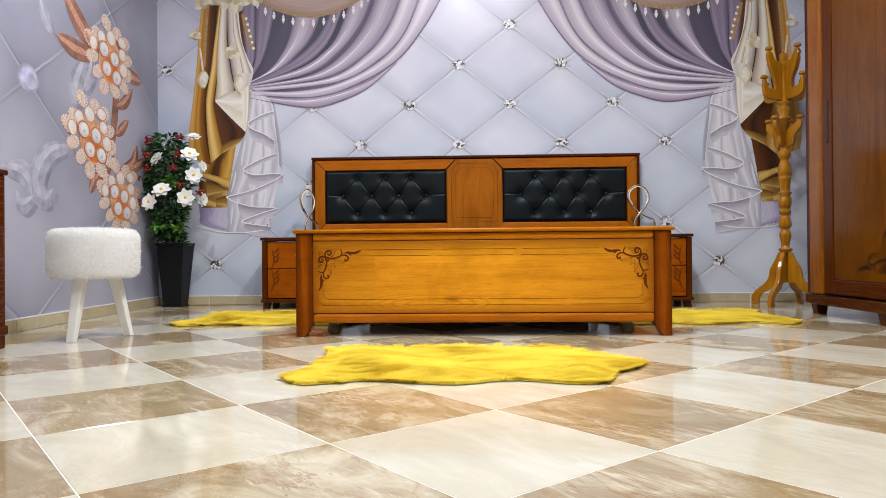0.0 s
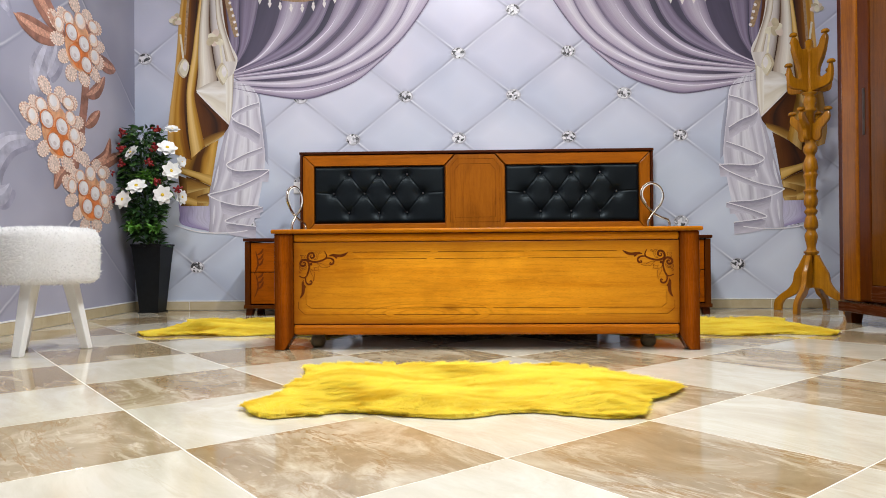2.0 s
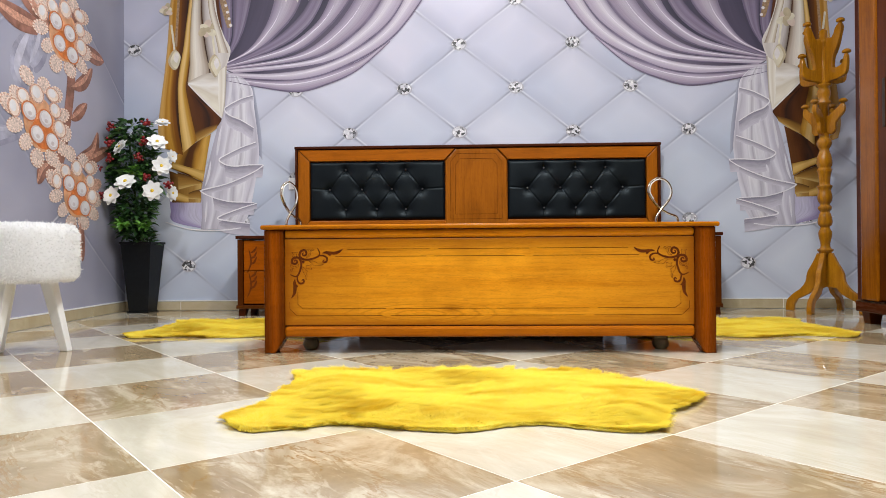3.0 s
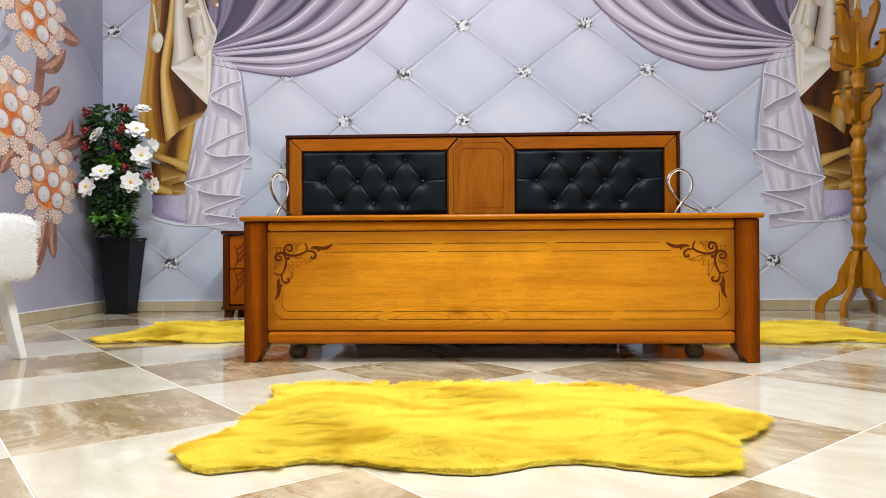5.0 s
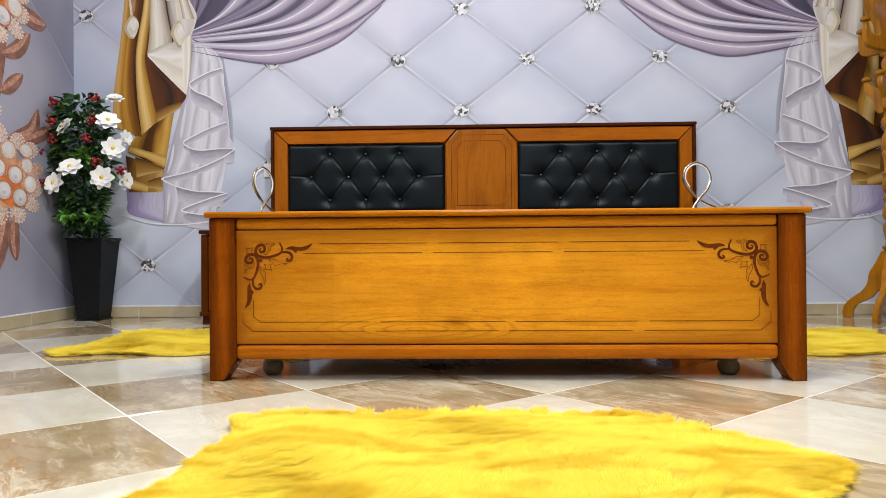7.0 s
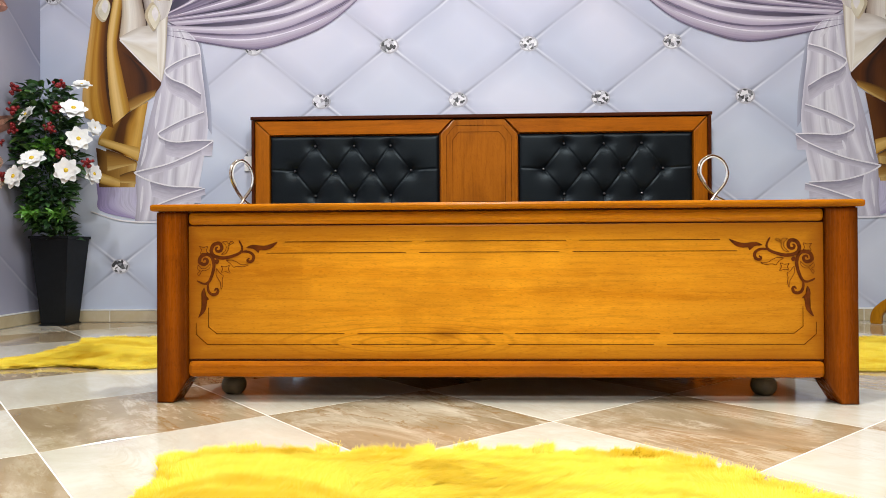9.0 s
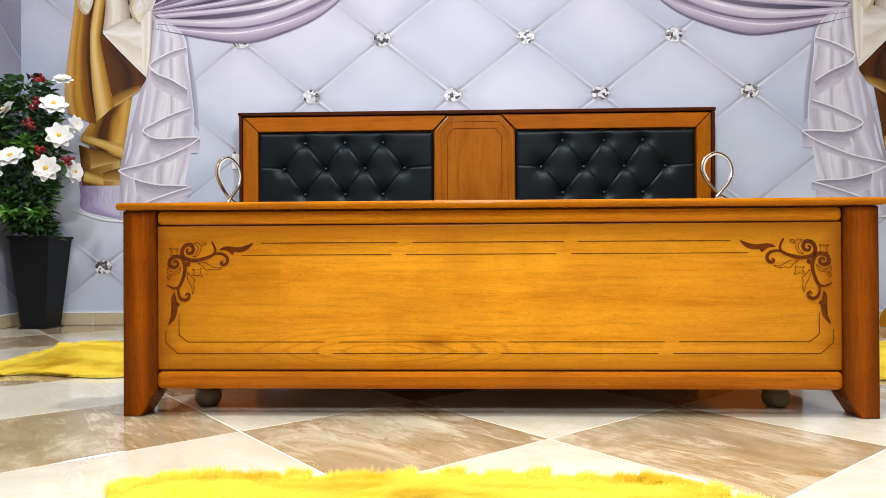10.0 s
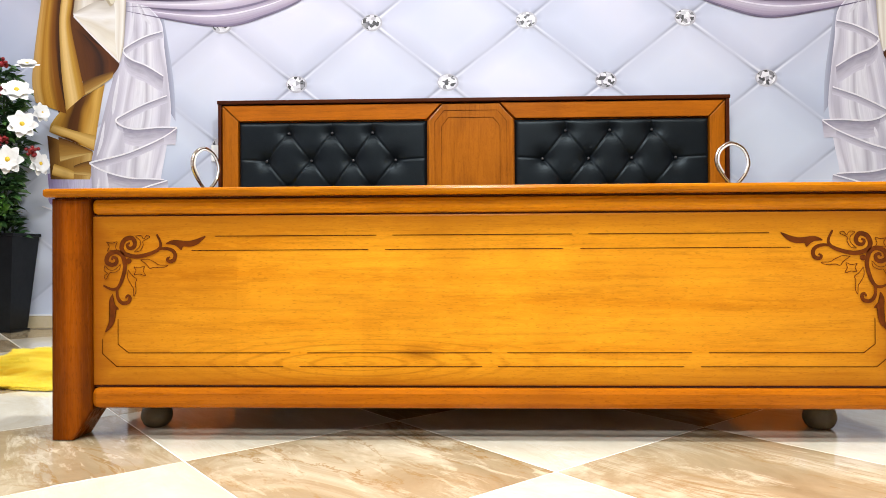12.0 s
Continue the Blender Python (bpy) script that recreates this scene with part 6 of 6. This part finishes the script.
for k in range(2):
    y1 = -0.17 - k * 0.80
    y0 = y1 - 0.79
    door = part("door", box(0.006, 0.028, y0 + 0.002, y1, 0.125, WH - 0.065, 0.002), wood_red_z, ward, "framed door with inlaid panel")
    part("stile", box(-0.006, 0.008, y1 - 0.10, y1 - 0.002, 0.13, WH - 0.07, 0.005), wood_red_z, door)
    part("stile", box(-0.006, 0.008, y0 + 0.004, y0 + 0.10, 0.13, WH - 0.07, 0.005), wood_red_z, door)
    part("door_rail", box(-0.005, 0.008, y0 + 0.10, y1 - 0.10, 0.13, 0.21, 0.005), wood_red_y, door)
    part("door_rail", box(-0.005, 0.008, y0 + 0.10, y1 - 0.10, WH - 0.17, WH - 0.07, 0.005), wood_red_y, door)
    pan = part("door_panel", box(0.0, 0.0075, y0 + 0.102, y1 - 0.102, 0.212, WH - 0.172, 0.004), wood_door, door, "amber-brown door panel")
    part("handle", box(-0.012, -0.004, y1 - 0.066, y1 - 0.048, 0.98, 1.22, 0.004), dark_void, door, "dark recessed pull")
    ornament(pan, lambda x, z, l: (-0.0012 * l, y0 + 0.13 + x, 0.25 - z), 0.00174, "door_inlay", door_inlay)
for x in (0.04, WD - 0.06):
    for y in (-0.03, -0.70, -1.30, -WL + 0.06):
        bm = box(x - 0.035, x + 0.035, y - 0.035, y + 0.035, 0, 0.063, 0.004)
        for v in bm.verts:
            if v.co.z < 0.03:
                v.co.x = x + (v.co.x - x) * 0.78
                v.co.y = y + (v.co.y - y) * 0.78
        part("foot", bm, wood_red_z, ward)


# ---- chest by the side wall ----
chest = thing("chest_of_drawers", "dark red-brown wooden chest with a moulded plinth", "chest", (-1.840, 2.86, 0))
part("body", box(-0.22, 0.0, -0.70, 0.0, 0.09, 0.715, 0.004), wood_red_z, chest)
part("top", box(-0.23, 0.010, -0.71, 0.010, 0.715, 0.738, 0.006), wood_dark, chest)
part("plinth", box(-0.225, 0.008, -0.705, 0.008, 0.055, 0.095, 0.006), wood_red_y, chest)
for y in (-0.05, -0.65):
    for x in (-0.04, -0.18):
        part("foot", box(x - 0.035, x + 0.04, y - 0.04, y + 0.05, 0, 0.056, 0.006), wood_red_z, chest)
for k in range(3):
    part("drawer", box(-0.004, 0.009, -0.68, -0.02, 0.11 + k * 0.2, 0.29 + k * 0.2, 0.004), wood_red_y, chest)


# ---- fixtures ----
socket = thing("wall_socket", "small white plastic wall socket beside the headboard", "socket", (-1.112, WALL_Y - 0.02, 0.855))
part("plate", box(-0.04, 0.04, 0.010, 0.0175, -0.04, 0.04, 0.003), white_plastic, socket)
part("insert", box(-0.022, 0.022, 0.006, 0.0105, -0.022, 0.022, 0.002), white_plastic, socket)


sx, sz = (0.771, 0.497)
plug = thing("wall_socket", "square white plastic wall socket on the papered side wall", "socket")
plug.matrix_world = left_frame @ pose(sx, 0.006, sz)
part("plate", box(-0.045, 0.045, 0.0, 0.012, -0.045, 0.045, 0.004), white_plastic, plug)
part("insert", box(-0.024, 0.024, 0.0115, 0.016, -0.024, 0.024, 0.003), white_plastic, plug)


def lamp_glow():
    m, t, b = shader("lamp_diffuser", 0.4)
    b.inputs["Emission Color"].default_value = (1.0, 0.97, 0.93, 1)
    b.inputs["Emission Strength"].default_value = 4.0
    return m


GLOW = lamp_glow()
# glowing discs added at the unseen lamps' spots
for lx, ly in LAMPS:
    th = thing("ceiling_light", "round white ceiling light added out of view", "ceiling light", (lx, ly, CEIL_Z), group="ceiling lights")
    bm = bmesh.new()
    bmesh.ops.create_cone(bm, cap_ends=True, segments=32, radius1=0.165, radius2=0.165, depth=0.012, matrix=Matrix.Translation((0, 0, -0.007)))
    part("diffuser", bm, GLOW, th)
    part("frame", tube([(0.172 * math.cos(a * math.pi / 16), 0.172 * math.sin(a * math.pi / 16), -0.010) for a in range(33)], 0.009, 8), white_plastic, th)


# ---- floor tiles, last: each a piece of its own ----
T0, TDIR, TS = Vector((-0.4945, 1.8035)), radians(40.88), 0.4522
B = Vector((math.cos(TDIR), math.sin(TDIR)))      # up and to the right
A = Vector((math.sin(TDIR), -math.cos(TDIR)))     # down and to the right
gap = 0.0027
me_light = mesh_of(box(gap / 2, TS - gap / 2, gap / 2, TS - gap / 2, -0.008, 0.0, 0.0004, 1), "tile", tile_light)
me_dark = mesh_of(box(gap / 2, TS - gap / 2, gap / 2, TS - gap / 2, -0.008, 0.0, 0.0004, 1), "tile", tile_dark)
# the room's sides as planes: a point on each and its outward normal
SIDES = [(Vector((CORNER.x - 0.002, CORNER.y, 0)), -LEFT_N), (Vector((0, WALL_Y - 0.002, 0)), Vector((0, 1, 0))),
         (Vector((RIGHT_X - 0.002, 0, 0)), Vector((1, 0, 0))), (Vector((0, BACK_Y + 0.002, 0)), Vector((0, -1, 0)))]
for i in range(-24, 25):
    for j in range(-24, 25):
        o = T0 + A * TS * i + B * TS * j
        corners = [(o + A * TS * a + B * TS * b).to_3d() for a in (0, 1) for b in (0, 1)]
        out = [[(c - p).dot(n) > 0 for c in corners] for p, n in SIDES]
        if any(all(side) for side in out):
            continue
        m = Matrix(((A.x, B.x, 0, o.x), (A.y, B.y, 0, o.y), (0, 0, 1, 0), (0, 0, 0, 1)))
        me = me_dark if (i + j) % 2 == 0 else me_light
        if any(any(side) for side in out):
            # a tile cut at the wall
            bm = bmesh.new()
            bm.from_mesh(me)
            inv = m.inverted()
            for (p, n), side in zip(SIDES, out):
                if any(side):
                    bmesh.ops.bisect_plane(bm, geom=bm.verts[:] + bm.edges[:] + bm.faces[:], plane_co=inv @ p, plane_no=inv.to_3x3() @ n, clear_outer=True)
            if not bm.faces:
                bm.free()
                continue
            me = mesh_of(bm, "tile", tile_dark if (i + j) % 2 == 0 else tile_light)
        ob = new("tile", me)
        ob.parent = sub
        ob.matrix_basis = m
